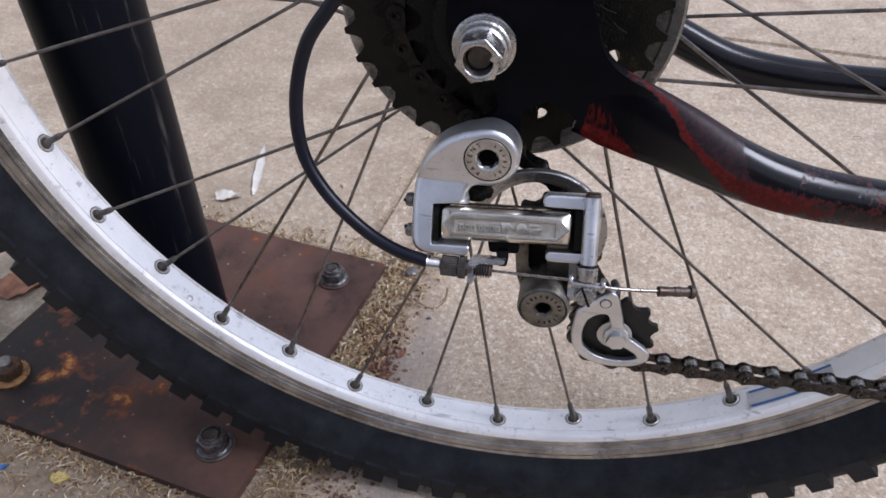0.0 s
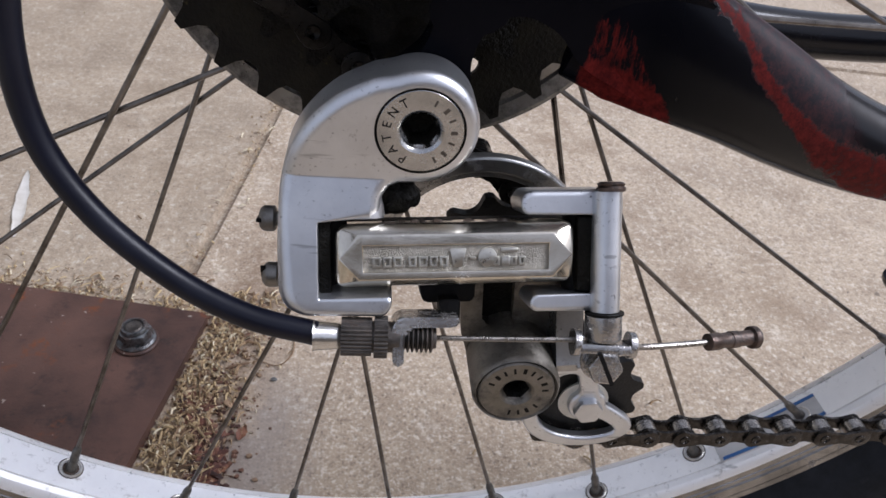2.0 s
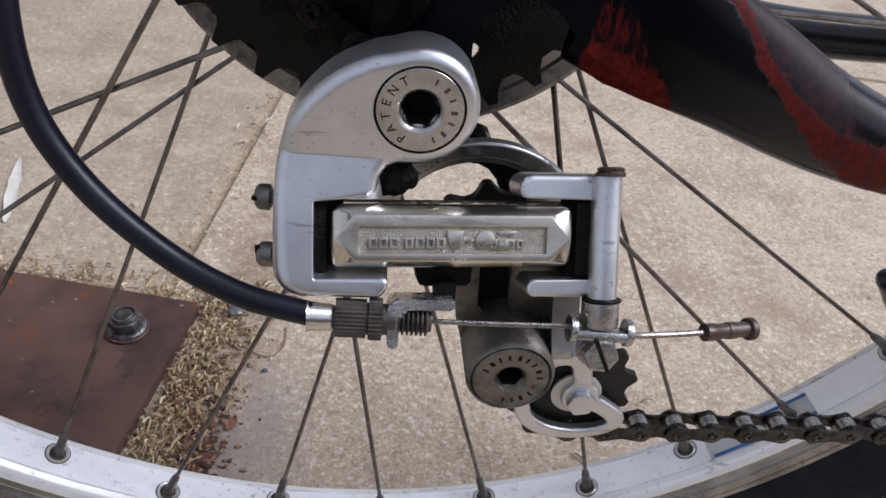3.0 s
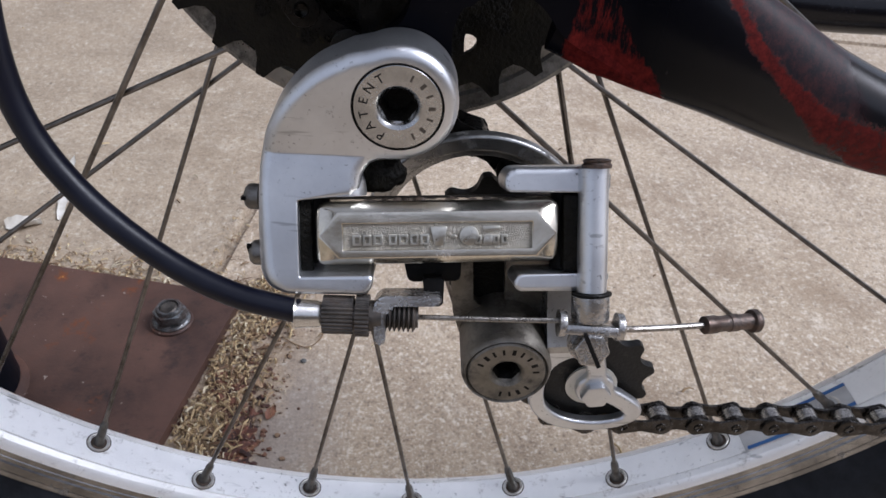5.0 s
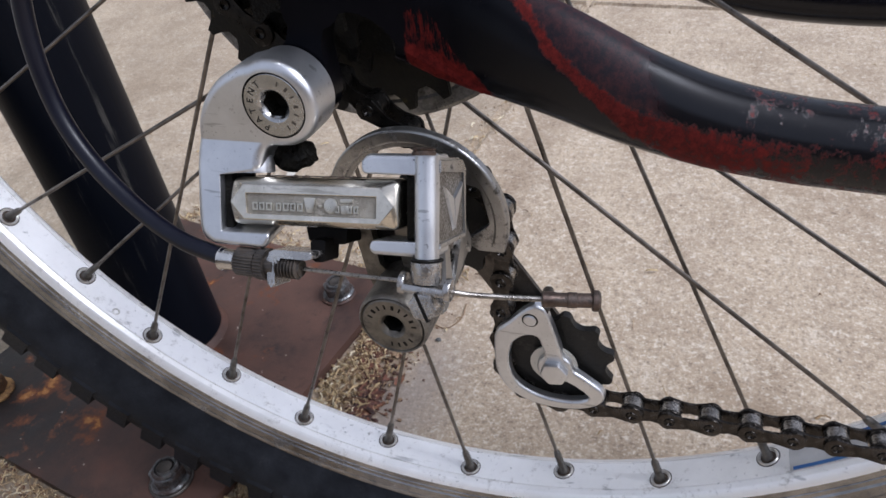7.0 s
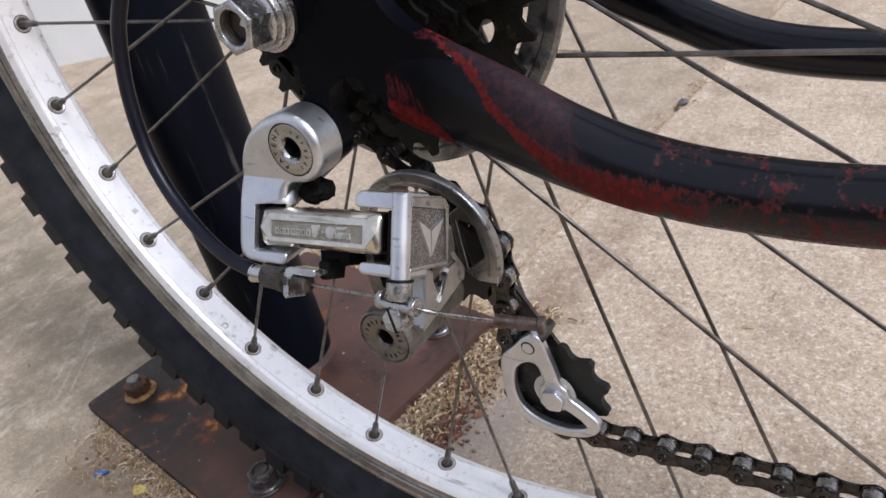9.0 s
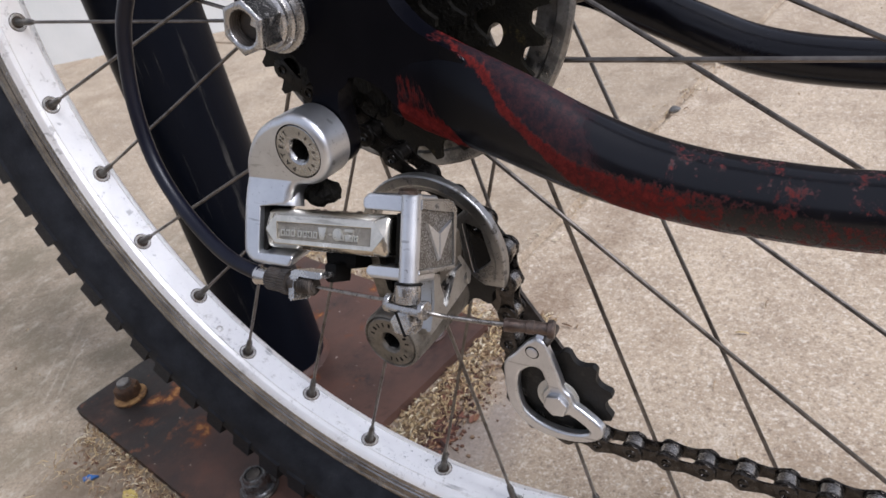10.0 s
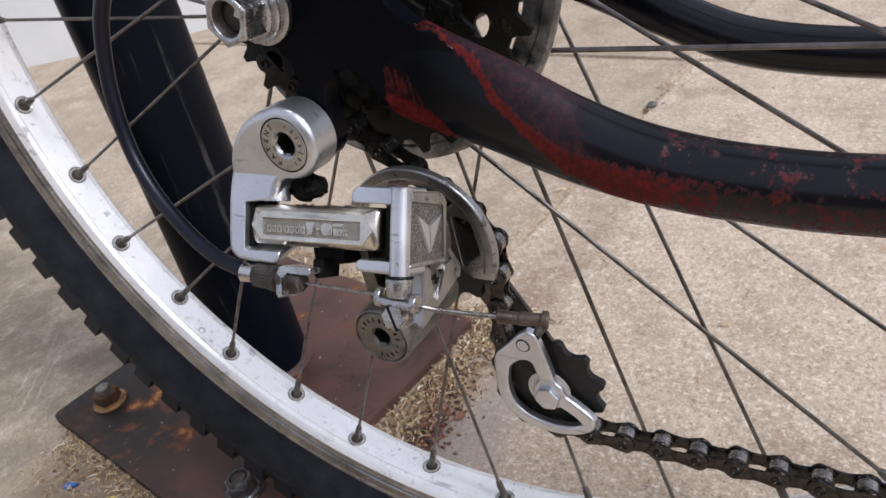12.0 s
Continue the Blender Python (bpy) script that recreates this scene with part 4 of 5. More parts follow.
def dropout_and_stays():
    m = side(0, 0, 0)
    bm = bmesh.new()
    right = rounded([(-13, 16), (-14, 6), (-12, -4), (-4, -10.5), (4.5, -13.5), (7, -19), (5, -26), (-2, -32), (-6, -39), (-3.6, -46), (4.4, -50.2), (12, -47), (15, -40), (14.0, -27), (17.5, -20), (24, -18.4), (31, -21.5),
                     (36, -28), (50, -35), (58, -40), (62, -14), (46.5, -6.2), (40.5, 0), (37, 10), (30, 30), (4, 44), (-8, 40)], 3.2)
    prism(bm, right, m, 63, 70, 1.2)
    part("dropout", bm, PAINT, bike, "black painted dropout plate scraped to red", even=True)
    bm = bmesh.new()
    left = rounded([(-15, 14), (-15, -14), (0, -20), (50, -34), (58, -38), (60, -18), (44, -10), (34, 24), (4, 40)], 5)
    prism(bm, left, m, -70, -64, 1.0)
    part("dropout", bm, BLACK_PAINT, bike, even=True)
    # stays
    pts = [(36, -66.5, -19), (47, -66.5, -21.8), (57, -66.5, -25.4), (72, -66.5, -31.2), (88, -66.5, -38.2), (103, -66.5, -43.4), (118, -66.5, -46.8), (135, -66.5, -48.8),
           (160, -66.5, -49.6), (230, -64, -48), (330, -56, -42), (425, -46, -36)]
    rad = [(3.4, 12.6), (4.2, 14.6), (5.5, 14.2), (7.6, 12.8), (8.8, 11.4), (9.2, 10.4), (9.3, 9.8), (9.2, 9.4), (9.0, 9.2), (9, 9), (9, 9), (9, 9)]
    line = spline(pts, 6)
    idx = np.linspace(0, len(pts) - 1, len(line))
    radii = [(float(np.interp(i, range(len(rad)), [r[0] for r in rad])), float(np.interp(i, range(len(rad)), [r[1] for r in rad]))) for i in idx]
    bm = bmesh.new()
    tube(bm, line, radii, 28)
    part("chainstay", bm, PAINT, bike, "black chainstay with streaks of worn red paint")
    pts = [(30, 67, -18), (45, 67, -23), (62, 67, -31), (83, 66, -40.2), (109, 66, -51), (140, 66, -56.2), (185, 65.5, -57.6), (260, 62, -54), (340, 55, -47), (425, 46, -38)]
    rad = [(4, 9), (5, 10), (7.5, 9.6), (9, 9.2), (9.2, 9.2), (9.2, 9.1), (9, 9), (9, 9), (9, 9), (9, 9)]
    line = spline(pts, 6)
    idx = np.linspace(0, len(pts) - 1, len(line))
    radii = [(float(np.interp(i, range(len(rad)), [r[0] for r in rad])), float(np.interp(i, range(len(rad)), [r[1] for r in rad]))) for i in idx]
    bm = bmesh.new()
    tube(bm, line, radii, 24)
    part("chainstay", bm, BLACK_PAINT, bike, "glossy black painted chainstay")
    for y in (-66.5, 67):
        bm = bmesh.new()
        tube(bm, spline([(18, y, 24), (26, y, 52), (40, y, 95), (62, y * 0.97, 160)], 5), [(3.5, 11)] * 4 + [(8, 8.5)] * 12, 16, up=(1, 0, 0))
        part("seatstay", bm, BLACK_PAINT, bike)
    # axle nut and washers
    bm = bmesh.new()
    lathe(bm, [(10.8, 70), (11.1, 70.5), (11.1, 72), (10.4, 72.4), (6, 72.4)], m, 32)
    nut = part("axle_nut", bm, NUT, bike, "shiny chromed axle nut")
    bm = bmesh.new()
    lathe(bm, [(9.6, 72.4), (9.9, 73), (9.9, 74.6), (9.3, 75.2), (6, 75.2)], m, 32)
    part("washer", bm, NUT, nut)
    bm = bmesh.new()
    mt = m @ Matrix.Rotation(radians(14), 4, "Z")
    plate_with_hole(bm, [(8.2 * math.cos(radians(60 * k)), 8.2 * math.sin(radians(60 * k))) for k in range(6)], arc(0, 0, 4.95, 0, 360, 24)[:-1], mt, 75.2, 86.0, 1.0)
    lathe(bm, [(8.3, 75.1), (8.6, 75.6), (8.6, 76.6), (7.8, 77.4)], mt, 32)
    part("nut_body", bm, NUT, nut, even=True)
    bm = bmesh.new()
    rings = []
    for i in range(8):
        rings += [(4.98, 85.4 - i), (4.7, 84.9 - i)]
    lathe(bm, rings + [(4.7, 76.5), (4.65, 76.4)], mt, 24, close=False)
    part("nut_thread", bm, DARK_STEEL, nut)


dropout_and_stays()


def kickstand():
    bm = bmesh.new()
    line = spline([(267, 75, -177), (271, 75, -182), (296, 75, -204), (345, 68, -192), (425, 50, -100)], 5)
    tube(bm, line, [3.0, 5.5, 7.0, 7.8, 8.0] + [8.0] * (len(line) - 5), 18)
    part("kickstand", bm, BLACK_PAINT, bike, "black kickstand leg with a rounded end")


kickstand()

# ---- rear derailleur ----
D_ROT = 3.0
DM = Matrix.Translation((0.013, -0.089, -0.0605)) @ Matrix.Rotation(radians(-27), 4, "X") @ SIDE @ Matrix.Rotation(radians(D_ROT), 4, "Z")


def socket_bolt(name, m, r, label, parent, mat, hex_r=3.0):
    bm = bmesh.new()
    lathe(bm, [(r, -3), (r, -0.4), (r - 0.4, 0), (hex_r + 1.5, 0.0), (hex_r + 1.38, -0.1), (hex_r + 0.9, -0.4), (hex_r + 0.75, -0.75), (hex_r + 0.62, -1.4, True)], m, 48, close=False)
    b = part(name, bm, mat, parent, label)
    # socket walls near black: grime and the hole's shade in one colour
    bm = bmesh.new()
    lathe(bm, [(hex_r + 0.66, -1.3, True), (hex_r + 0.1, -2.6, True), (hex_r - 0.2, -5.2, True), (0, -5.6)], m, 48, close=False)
    part("hex_socket", bm, GRIME_AND_SHADE, parent)
    return b


def letters(word, m, r, a_mid, step, size, parent, height=0.12):
    """Raised letters of the built-in font on a ring of radius r."""
    bm = bmesh.new()
    for i, ch in enumerate(word):
        a = a_mid - step * (i - (len(word) - 1) / 2)
        cu = bpy.data.curves.new("letter", "FONT")
        cu.body, cu.size, cu.extrude, cu.align_x, cu.align_y = ch, size * MM, height * MM, "CENTER", "CENTER"
        cu.resolution_u = 2
        tmp = bpy.data.objects.new("letter", cu)
        me = bpy.data.meshes.new_from_object(tmp)
        me.transform(m @ Matrix.Rotation(radians(a), 4, "Z") @ Matrix.Translation((r * MM, 0, 0)) @ Matrix.Rotation(radians(-90), 4, "Z"))
        bm.from_mesh(me)
        bpy.data.objects.remove(tmp)
        bpy.data.curves.remove(cu)
        bpy.data.meshes.remove(me)
    return part("lettering", bm, DARK, parent)


def derailleur():
    m = side(0, 0, 0)
    # upper body: round housing on the hanger and, below a soft crease, the forked clevis
    def on_fork(u, v):
        q = DM @ Vector((u * MM, v * MM, -1.7 * MM))
        return q.x * 1000, q.z * 1000

    out = arc(4.4, -38.5, 11.6, -84, 116, 30) + [(v.x, v.y) for v in spline([(-4.6, -29.0, 0), (-11.4, -32.6, 0), (-17.0, -38.0, 0), (-20.7, -44.2, 0), (-22.4, -51.0, 0), (-22.8, -57.0, 0)], 5)]
    radii = [2.5] * len(out)
    corners = [on_fork(*p) for p in ((-35.9, 0), (-36.1, -13.7), (-13.8, -13.7), (-12.9, -9.4), (-27.8, -9.4), (-27.6, 6.0), (-15.6, 6.4), (-14.7, 10.2))]
    fork = rounded(corners, [0, 8.5, 2.4, 1.4, 0.5, 0.5, 3.0, 0], 6)
    radii += [4.2] + [3.6] * 7 + [1.5] * 7 + [0.8] * 7 + [0.35] * 7 + [0.35] * 7 + [2.8] * 7 + [3.4]
    out += fork + [(-1.6, -52.0), (-0.8, -51.0), (0.8, -50.3)]
    radii += [3.4, 3.0, 2.5]
    bm = bmesh.new()
    soft_prism(bm, out, m, 70.5, 81.6, eased(radii), 6)
    pierce(bm, m, 4.4, -38.5, 8.75, 81.6, 73)
    for z in (-48.8, -49.0, -49.2):
        bmesh.ops.bisect_plane(bm, geom=list(bm.verts) + list(bm.edges) + list(bm.faces), plane_co=(0, 0, z * MM), plane_no=(0, 0, 1))
    for v in bm.verts:
        d = -0.0488 - v.co.z
        if d > 0:
            v.co.y -= 0.5095 * (d * d / 0.0008 if d < 0.0004 else d - 0.0002)
    body = part("rear_derailleur", bm, ALLOY, bike, "silver alloy rear derailleur with oily dirt", even=True)
    bm = bmesh.new()
    lathe(bm, [(4.6, 6.5), (4.7, 7.2), (4.5, 9.0), (4.0, 11.0), (3.0, 13.0), (1.6, 14.6), (0, 15.2)], DM @ Matrix.Translation((-18.9 * MM, 0, -6.3 * MM)) @ Matrix.Rotation(radians(-90), 4, "X"), 36)
    part("fork_boss", bm, ALLOY, body)
    socket_bolt("pivot_bolt", side(4.4, -81.7, -38.5), 8.7, "worn steel hexagon socket pivot bolt", body, BOLT_STEEL)
    # dark ring round the bolt: grime, with the joint's shade put into its colour
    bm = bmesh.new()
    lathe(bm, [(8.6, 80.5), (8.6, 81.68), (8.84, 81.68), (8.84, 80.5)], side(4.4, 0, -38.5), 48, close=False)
    part("seam_grime_shade", bm, GRIME_AND_SHADE, body)
    letters("PATENT", side(4.4, -81.72, -38.5), 6.5, 181, 24, 2.5, body, 0.06)
    bm = bmesh.new()
    for k in range(7):
        mm_ = side(4.4, -81.7, -38.5) @ Matrix.Rotation(radians(67 - 21.5 * k), 4, "Z")
        box(bm, 5.8, 7.1, -0.22 - 0.3 * (k % 2), 0.22, mm_, -0.02, 0.04)
    part("stamped_bars", bm, DARK_STEEL, body)
    # blocks filling the fork slots: black grease and the slots' shade in one colour
    for u0, u1 in ((-27.7, -25.2), (25.6, 29.5)):
        bm = bmesh.new()
        box(bm, u0, u1, -9.35, 6.2, DM, -13, -3.4, 0.4)
        part("slot_grease_shade", bm, GRIME_AND_SHADE, body)
    # outer link with a sunken name panel
    bm = bmesh.new()
    skirt = rounded([(-24.6, -7.4), (24.4, -7.2), (24.6, 5.6), (-24.4, 5.4)], 2.6, 7)
    crown = [(-19.6, -5.6), (19.6, -5.6), (23.6, -1.1), (19.6, 3.4), (-19.6, 3.4), (-23.6, -1.1)]
    well = [(-18.7, -4.0), (18.7, -4.0), (18.7, 1.2), (-18.7, 1.2)]

    def ring_at(pts, h):
        return [bm.verts.new(DM @ Vector((x * MM, y * MM, h * MM))) for x, y in pts]

    for d, h in ((0, -8.5), (0, -3.4), (0.12, -2.7), (0.45, -2.1), (0.95, -1.65)):
        ring_at(inset(skirt, d), h)
    top = ring_at(crown, -0.15)
    bmesh.ops.convex_hull(bm, input=list(bm.verts))
    bmesh.ops.delete(bm, geom=[f for f in bm.faces if all(v in top for v in f.verts)], context="FACES_ONLY")
    bmesh.ops.delete(bm, geom=[e for e in bm.edges if not e.link_faces], context="EDGES")
    rims = [ring_at(well, h) for h in (-0.15, -0.95)]
    for a in range(4):
        b = (a + 1) % 4
        bm.faces.new((rims[0][a], rims[0][b], rims[1][b], rims[1][a]))
    edges = [bm.edges.get((v[a], v[(a + 1) % len(v)])) for v in (top, rims[0]) for a in range(len(v))]
    bmesh.ops.triangle_fill(bm, use_beauty=True, edges=edges)
    bmesh.ops.bevel(bm, geom=[e for e in edges if e.is_valid], offset=0.28 * MM, segments=3, affect="EDGES", profile=0.5, clamp_overlap=True)
    part("outer_link", bm, NICKEL, body, "polished steel parallelogram link with stamped panel", even=True)
    bm = bmesh.new()
    box(bm, -18.7, 18.7, -4.0, 1.3, DM, -0.9, -0.66)
    part("panel", bm, PANEL, body)
    # embossed marks: small outlined blocks, and three larger plain shapes
    x = -16.9
    for k, w in enumerate((1.7, 1.6, 1.8, 0, 1.6, 1.8, 1.6, 1.7, 0, 0, 0, 0, 0, 0, 1.3, 1.4, 1.3, 1.3)):
        if w:
            bm = bmesh.new()
            tall = 2.1 if k < 9 else 1.8
            plate_with_hole(bm, [(x, -3.1), (x + w, -3.1), (x + w, -3.1 + tall), (x, -3.1 + tall)],
                            [(x + 0.42, -2.7), (x + w - 0.42, -2.7), (x + w - 0.42, -3.5 + tall), (x + 0.42, -3.5 + tall)], DM, -0.8, -0.22, 0.06)
            part("stamped_mark", bm, PANEL_MARK, body)
        x += (w + 0.42) if w else 1.45 if k > 3 else 0.8
    for shape in ([(-1.5, 0.5), (1.9, 0.5), (1.0, -3.3), (-0.6, -3.3)], [(2.6, -1.8), (3.8, -1.8), (3.8, -1.2), (2.6, -1.2)],
                  arc(6.2, -1.4, 1.95, 0, 360, 20)[:-1], [(8.9, 0.5), (12.4, 0.5), (12.4, -0.4), (8.9, -0.4)], [(9.3, -1.2), (10.9, -1.2), (10.7, -3.3), (9.1, -3.3)]):
        bm = bmesh.new()
        prism(bm, rounded(shape, 0.3) if len(shape) < 10 else shape, DM, -0.8, -0.22, 0.14)
        part("stamped_mark", bm, PANEL_MARK, body)
    # inner link and pins near black: the gap's shade is in their colour
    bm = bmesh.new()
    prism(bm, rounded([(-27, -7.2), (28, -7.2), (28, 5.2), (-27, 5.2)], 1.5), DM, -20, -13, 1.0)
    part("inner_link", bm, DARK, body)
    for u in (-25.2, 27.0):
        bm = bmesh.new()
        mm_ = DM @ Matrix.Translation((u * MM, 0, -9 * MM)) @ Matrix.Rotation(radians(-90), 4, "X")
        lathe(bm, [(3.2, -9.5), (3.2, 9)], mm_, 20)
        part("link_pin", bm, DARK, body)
    # lower body
    bm = bmesh.new()
    arm = rounded([(33.0, 11.9), (33.0, -13.8), (16.2, -13.5), (15.2, -11.6), (16.4, -9.8), (29.6, -9.8), (29.4, 6.6), (14.0, 6.9), (13.2, 9.4), (14.8, 11.9)],
                  [1.5, 1.5, 1.2, 1.0, 0.8, 0.6, 0.6, 1.0, 1.3, 1.8], 5)
    radii = [1.4] * 12 + [1.2] * 6 + [0.9] * 6 + [0.7] * 6 + [0.35] * 12 + [0.7] * 6 + [1.0] * 6 + [1.4] * 6
    soft_prism(bm, arm, DM, -14, -2.6, eased(radii), 5)
    lower = part("lower_knuckle", bm, ALLOY, body, "cast alloy lower knuckle", even=True)
    bm = bmesh.new()
    mm_ = DM @ Matrix.Translation((31.4 * MM, 0, -2.6 * MM)) @ Matrix.Rotation(radians(90), 4, "X")
    lathe(bm, [(2.7, -12.0), (3.05, -11.6), (3.05, 13.5), (2.7, 13.9)], mm_, 36)
    part("hinge_barrel", bm, ALLOY, body)
    # dark ring under the barrel, grime and crevice shade in one colour
    bm = bmesh.new()
    lathe(bm, [(2.8, 13.6), (4.1, 13.8), (4.1, 14.2), (3.0, 14.4)], mm_, 28)
    part("seam_grime_shade", bm, GRIME_AND_SHADE, body)
    bm = bmesh.new()
    lathe(bm, [(2.3, -13.5), (2.9, -13.1), (2.6, -12.7), (3.0, -12.3), (2.9, -11.6)], mm_ @ Matrix.Translation((0, 2.2 * MM, 0)), 20)
    part("hinge_screw", bm, CAP, body)
    bm = bmesh.new()
    lathe(bm, [(3.7, 14.2), (3.9, 14.4), (3.9, 19.2), (3.5, 19.8)], DM @ Matrix.Translation((31.2 * MM, 0, -2.6 * MM)) @ Matrix.Rotation(radians(90), 4, "X"), 28)
    part("hinge_pin", bm, NUT, body)
    # side plate with a raised arrowhead
    plate_m = DM @ Matrix.Translation((32.6 * MM, 0, 0)) @ Matrix.Rotation(radians(90), 4, "Y") @ Matrix.Translation((1.8 * MM, -0.1 * MM, 0))
    web_m = DM @ Matrix.Translation((29.4 * MM, 0, 0)) @ Matrix.Rotation(radians(90), 4, "Y") @ Matrix.Translation((7.2 * MM, -0.9 * MM, 0))
    bm = bmesh.new()
    prism(bm, rounded([(0.6, 10.9), (0.6, -11.4), (21.8, -10.6), (21.3, 8.6), (18.6, 11.0)], 1.6), plate_m, -3, 1.6, 0.8)
    part("side_plate", bm, ALLOY_SOILED, body, "cast side plate with raised arrowhead", even=True)
    bm = bmesh.new()
    for rail in ([(0.9, 10.5), (18.2, 10.5), (20.9, 8.2), (21.4, -10.3), (20.2, -10.2), (19.0, 7.4), (0.9, 7.5)], [(0.9, -9.8), (20.2, -9.0), (21.4, -10.4), (0.9, -11.2)]):
        prism(bm, rail, plate_m, 1.2, 2.3, 0.35)
    part("raised_border", bm, ALLOY_SOILED, body, even=True)
    bm = bmesh.new()
    prism(bm, rounded([(0.9, 7.7), (0.9, -9.9), (20.0, -9.1), (18.8, 7.6)], 0.6), plate_m, 1.2, 1.8)
    part("stippled_field", bm, STIPPLE, body)
    bm = bmesh.new()
    for head in ([(3.4, 4.4), (11.4, -7.8), (10.6, 0.9)], [(18.0, 5.2), (10.6, 0.9), (11.4, -7.8)]):
        lo = [bm.verts.new(plate_m @ Vector((x * MM, y * MM, 1.6 * MM))) for x, y in head]
        cx, cy = sum(q[0] for q in head) / 3, sum(q[1] for q in head) / 3
        mid = [bm.verts.new(plate_m @ Vector(((x * 0.86 + cx * 0.14) * MM, (y * 0.86 + cy * 0.14) * MM, 2.6 * MM))) for x, y in head]
        for a in range(3):
            bm.faces.new((lo[a], lo[(a + 1) % 3], mid[(a + 1) % 3], mid[a]))
        bm.faces.new(mid)
    part("arrowhead", bm, ALLOY, body)
    # open web below it, stiffened by ribs
    bm = bmesh.new()
    holed_plate(bm, [(8.2, -10.8), (20.5, -10), (21.6, -3.4), (27.5, -7.6), (32.2, -11.4), (33.0, -13.6), (32.2, -16.2), (26, -20.6), (14, -28.4), (10.8, -30.4), (8.9, -28.4), (9.9, -20.3), (9.2, -13.8)],
                [rounded([(13.3, -12.4), (22.6, -12.5), (18.2, -20.0)], 1.0)], web_m, -4.5, 0.9)
    part("side_web", bm, ALLOY_SOILED, body, "soiled open cast web")
    bm = bmesh.new()
    for rib in ([(9.0, -11.2), (12.6, -11.4), (14.9, -20.4), (17.6, -22.4), (11.6, -29.0), (8.6, -29.4), (10.2, -20.4)], [(22.8, -11.0), (27.4, -9.0), (29.4, -11.4), (21.0, -21.2), (17.6, -22.6), (18.6, -20.6)],
                [(20.4, -4.6), (21.8, -3.6), (32.0, -11.4), (32.8, -13.8), (31.8, -16.2), (29.9, -14.6), (30.0, -12.6)]):
        prism(bm, rounded(rib, 0.6), web_m, 0.4, 1.9, 0.5)
    part("web_rib", bm, ALLOY_SOILED, body, even=True)
    # dark backing set shallow in the hole, its colour standing in for shade
    bm = bmesh.new()
    prism(bm, [(11.6, -12), (24.5, -11.8), (19.2, -21.6), (12.4, -21)], web_m, -4, 0.3)
    part("web_recess", bm, DARK_STEEL, body)
    bm = bmesh.new()
    rng = random.Random(11)
    for _ in range(34):
        p, q = rng.uniform(14.5, 21.0), rng.uniform(-17.0, -12.8)
        bmesh.ops.create_icosphere(bm, subdivisions=1, radius=rng.uniform(0.3, 0.7) * MM, matrix=web_m @ Matrix.Translation((p * MM, q * MM, 0.3 * MM)))
    tagged(part("caked_dirt", bm, GRIME_AND_SHADE, body), kind="stuff")
    # web down to the cage pivot
    bm = bmesh.new()
    prism(bm, rounded([(20, -99), (17.5, -74), (30, -70), (45, -70), (45, -78), (42, -90), (40.6, -101)], 1.5), m, 62, 72.5, 1.0)
    prism(bm, rounded([(20.4, -100), (18.2, -93), (16.0, -72), (21.4, -72), (22.9, -90), (30.4, -91.4), (28.8, -72), (45, -71), (45, -78), (42, -90), (40.6, -101)], 1.0), m, 72, 76, 0.9)
    part("web", bm, WEB_STEEL, body, "dirty cast web", even=True)
    # groove floor coloured near black, standing in for the shade inside it
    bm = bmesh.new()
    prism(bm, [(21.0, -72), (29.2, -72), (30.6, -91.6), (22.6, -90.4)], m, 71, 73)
    part("web_groove", bm, GRIME_AND_SHADE, body)
    bm = bmesh.new()
    lathe(bm, [(10.4, 56), (10.4, 88.4), (10.0, 89.4), (9.6, 89.8), (9.2, 89.3), (9.2, 82)], side(30.6, 0, -98.9), 44)
    part("cage_pivot", bm, WEB_STEEL, body, "dirty round cage pivot housing")
    socket_bolt("cage_bolt", side(30.6, -89.9, -98.9), 9.0, "grimy steel hexagon socket bolt", body, WEB_STEEL, 2.6)
    bm = bmesh.new()
    for k in range(13):
        mm_ = side(30.6, -89.9, -98.9) @ Matrix.Rotation(radians(158 - 19 * k - (28 if k > 8 else 0)), 4, "Z")
        box(bm, 5.9, 7.4, -0.25 - 0.3 * (k % 3 == 1), 0.3, mm_, -0.02, 0.05)
    part("stamped_bars", bm, DARK, body)
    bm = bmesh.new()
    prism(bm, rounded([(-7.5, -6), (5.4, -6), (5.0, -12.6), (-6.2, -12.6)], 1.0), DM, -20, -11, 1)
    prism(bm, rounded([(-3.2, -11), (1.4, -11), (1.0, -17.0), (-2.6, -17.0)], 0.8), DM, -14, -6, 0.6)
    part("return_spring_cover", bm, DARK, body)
    # limit screws
    for x, y, z, a in ((-27.4, -76.0, -62.6, 70), (-26.8, -79.6, -74.6, 20)):
        mm_ = Matrix.Translation((x * MM, y * MM, z * MM)) @ Matrix.Rotation(radians(90), 4, "Y") @ Matrix.Rotation(radians(a), 4, "Z")
        bm = bmesh.new()
        lathe(bm, [(0, -0.35), (1.2, -0.25), (2.1, 0.05), (2.6, 0.6), (2.75, 1.2), (2.75, 2.9), (2.3, 3.3), (1.6, 3.4), (1.5, 9)], mm_, 28)
        part("limit_screw", bm, DIRTY_STEEL, body, "slotted round-headed limit screw")
        # dark bar laid on the head, coloured like the shade of a slot
        bm = bmesh.new()
        box(bm, -2.7, 2.7, -0.4, 0.4, mm_, -0.5, 0.5)
        part("screw_slot", bm, DARK, body)
    # cable stop, barrel adjuster
    bm = bmesh.new()
    fm = DM @ Matrix.Translation((0, 0, -3.6 * MM))
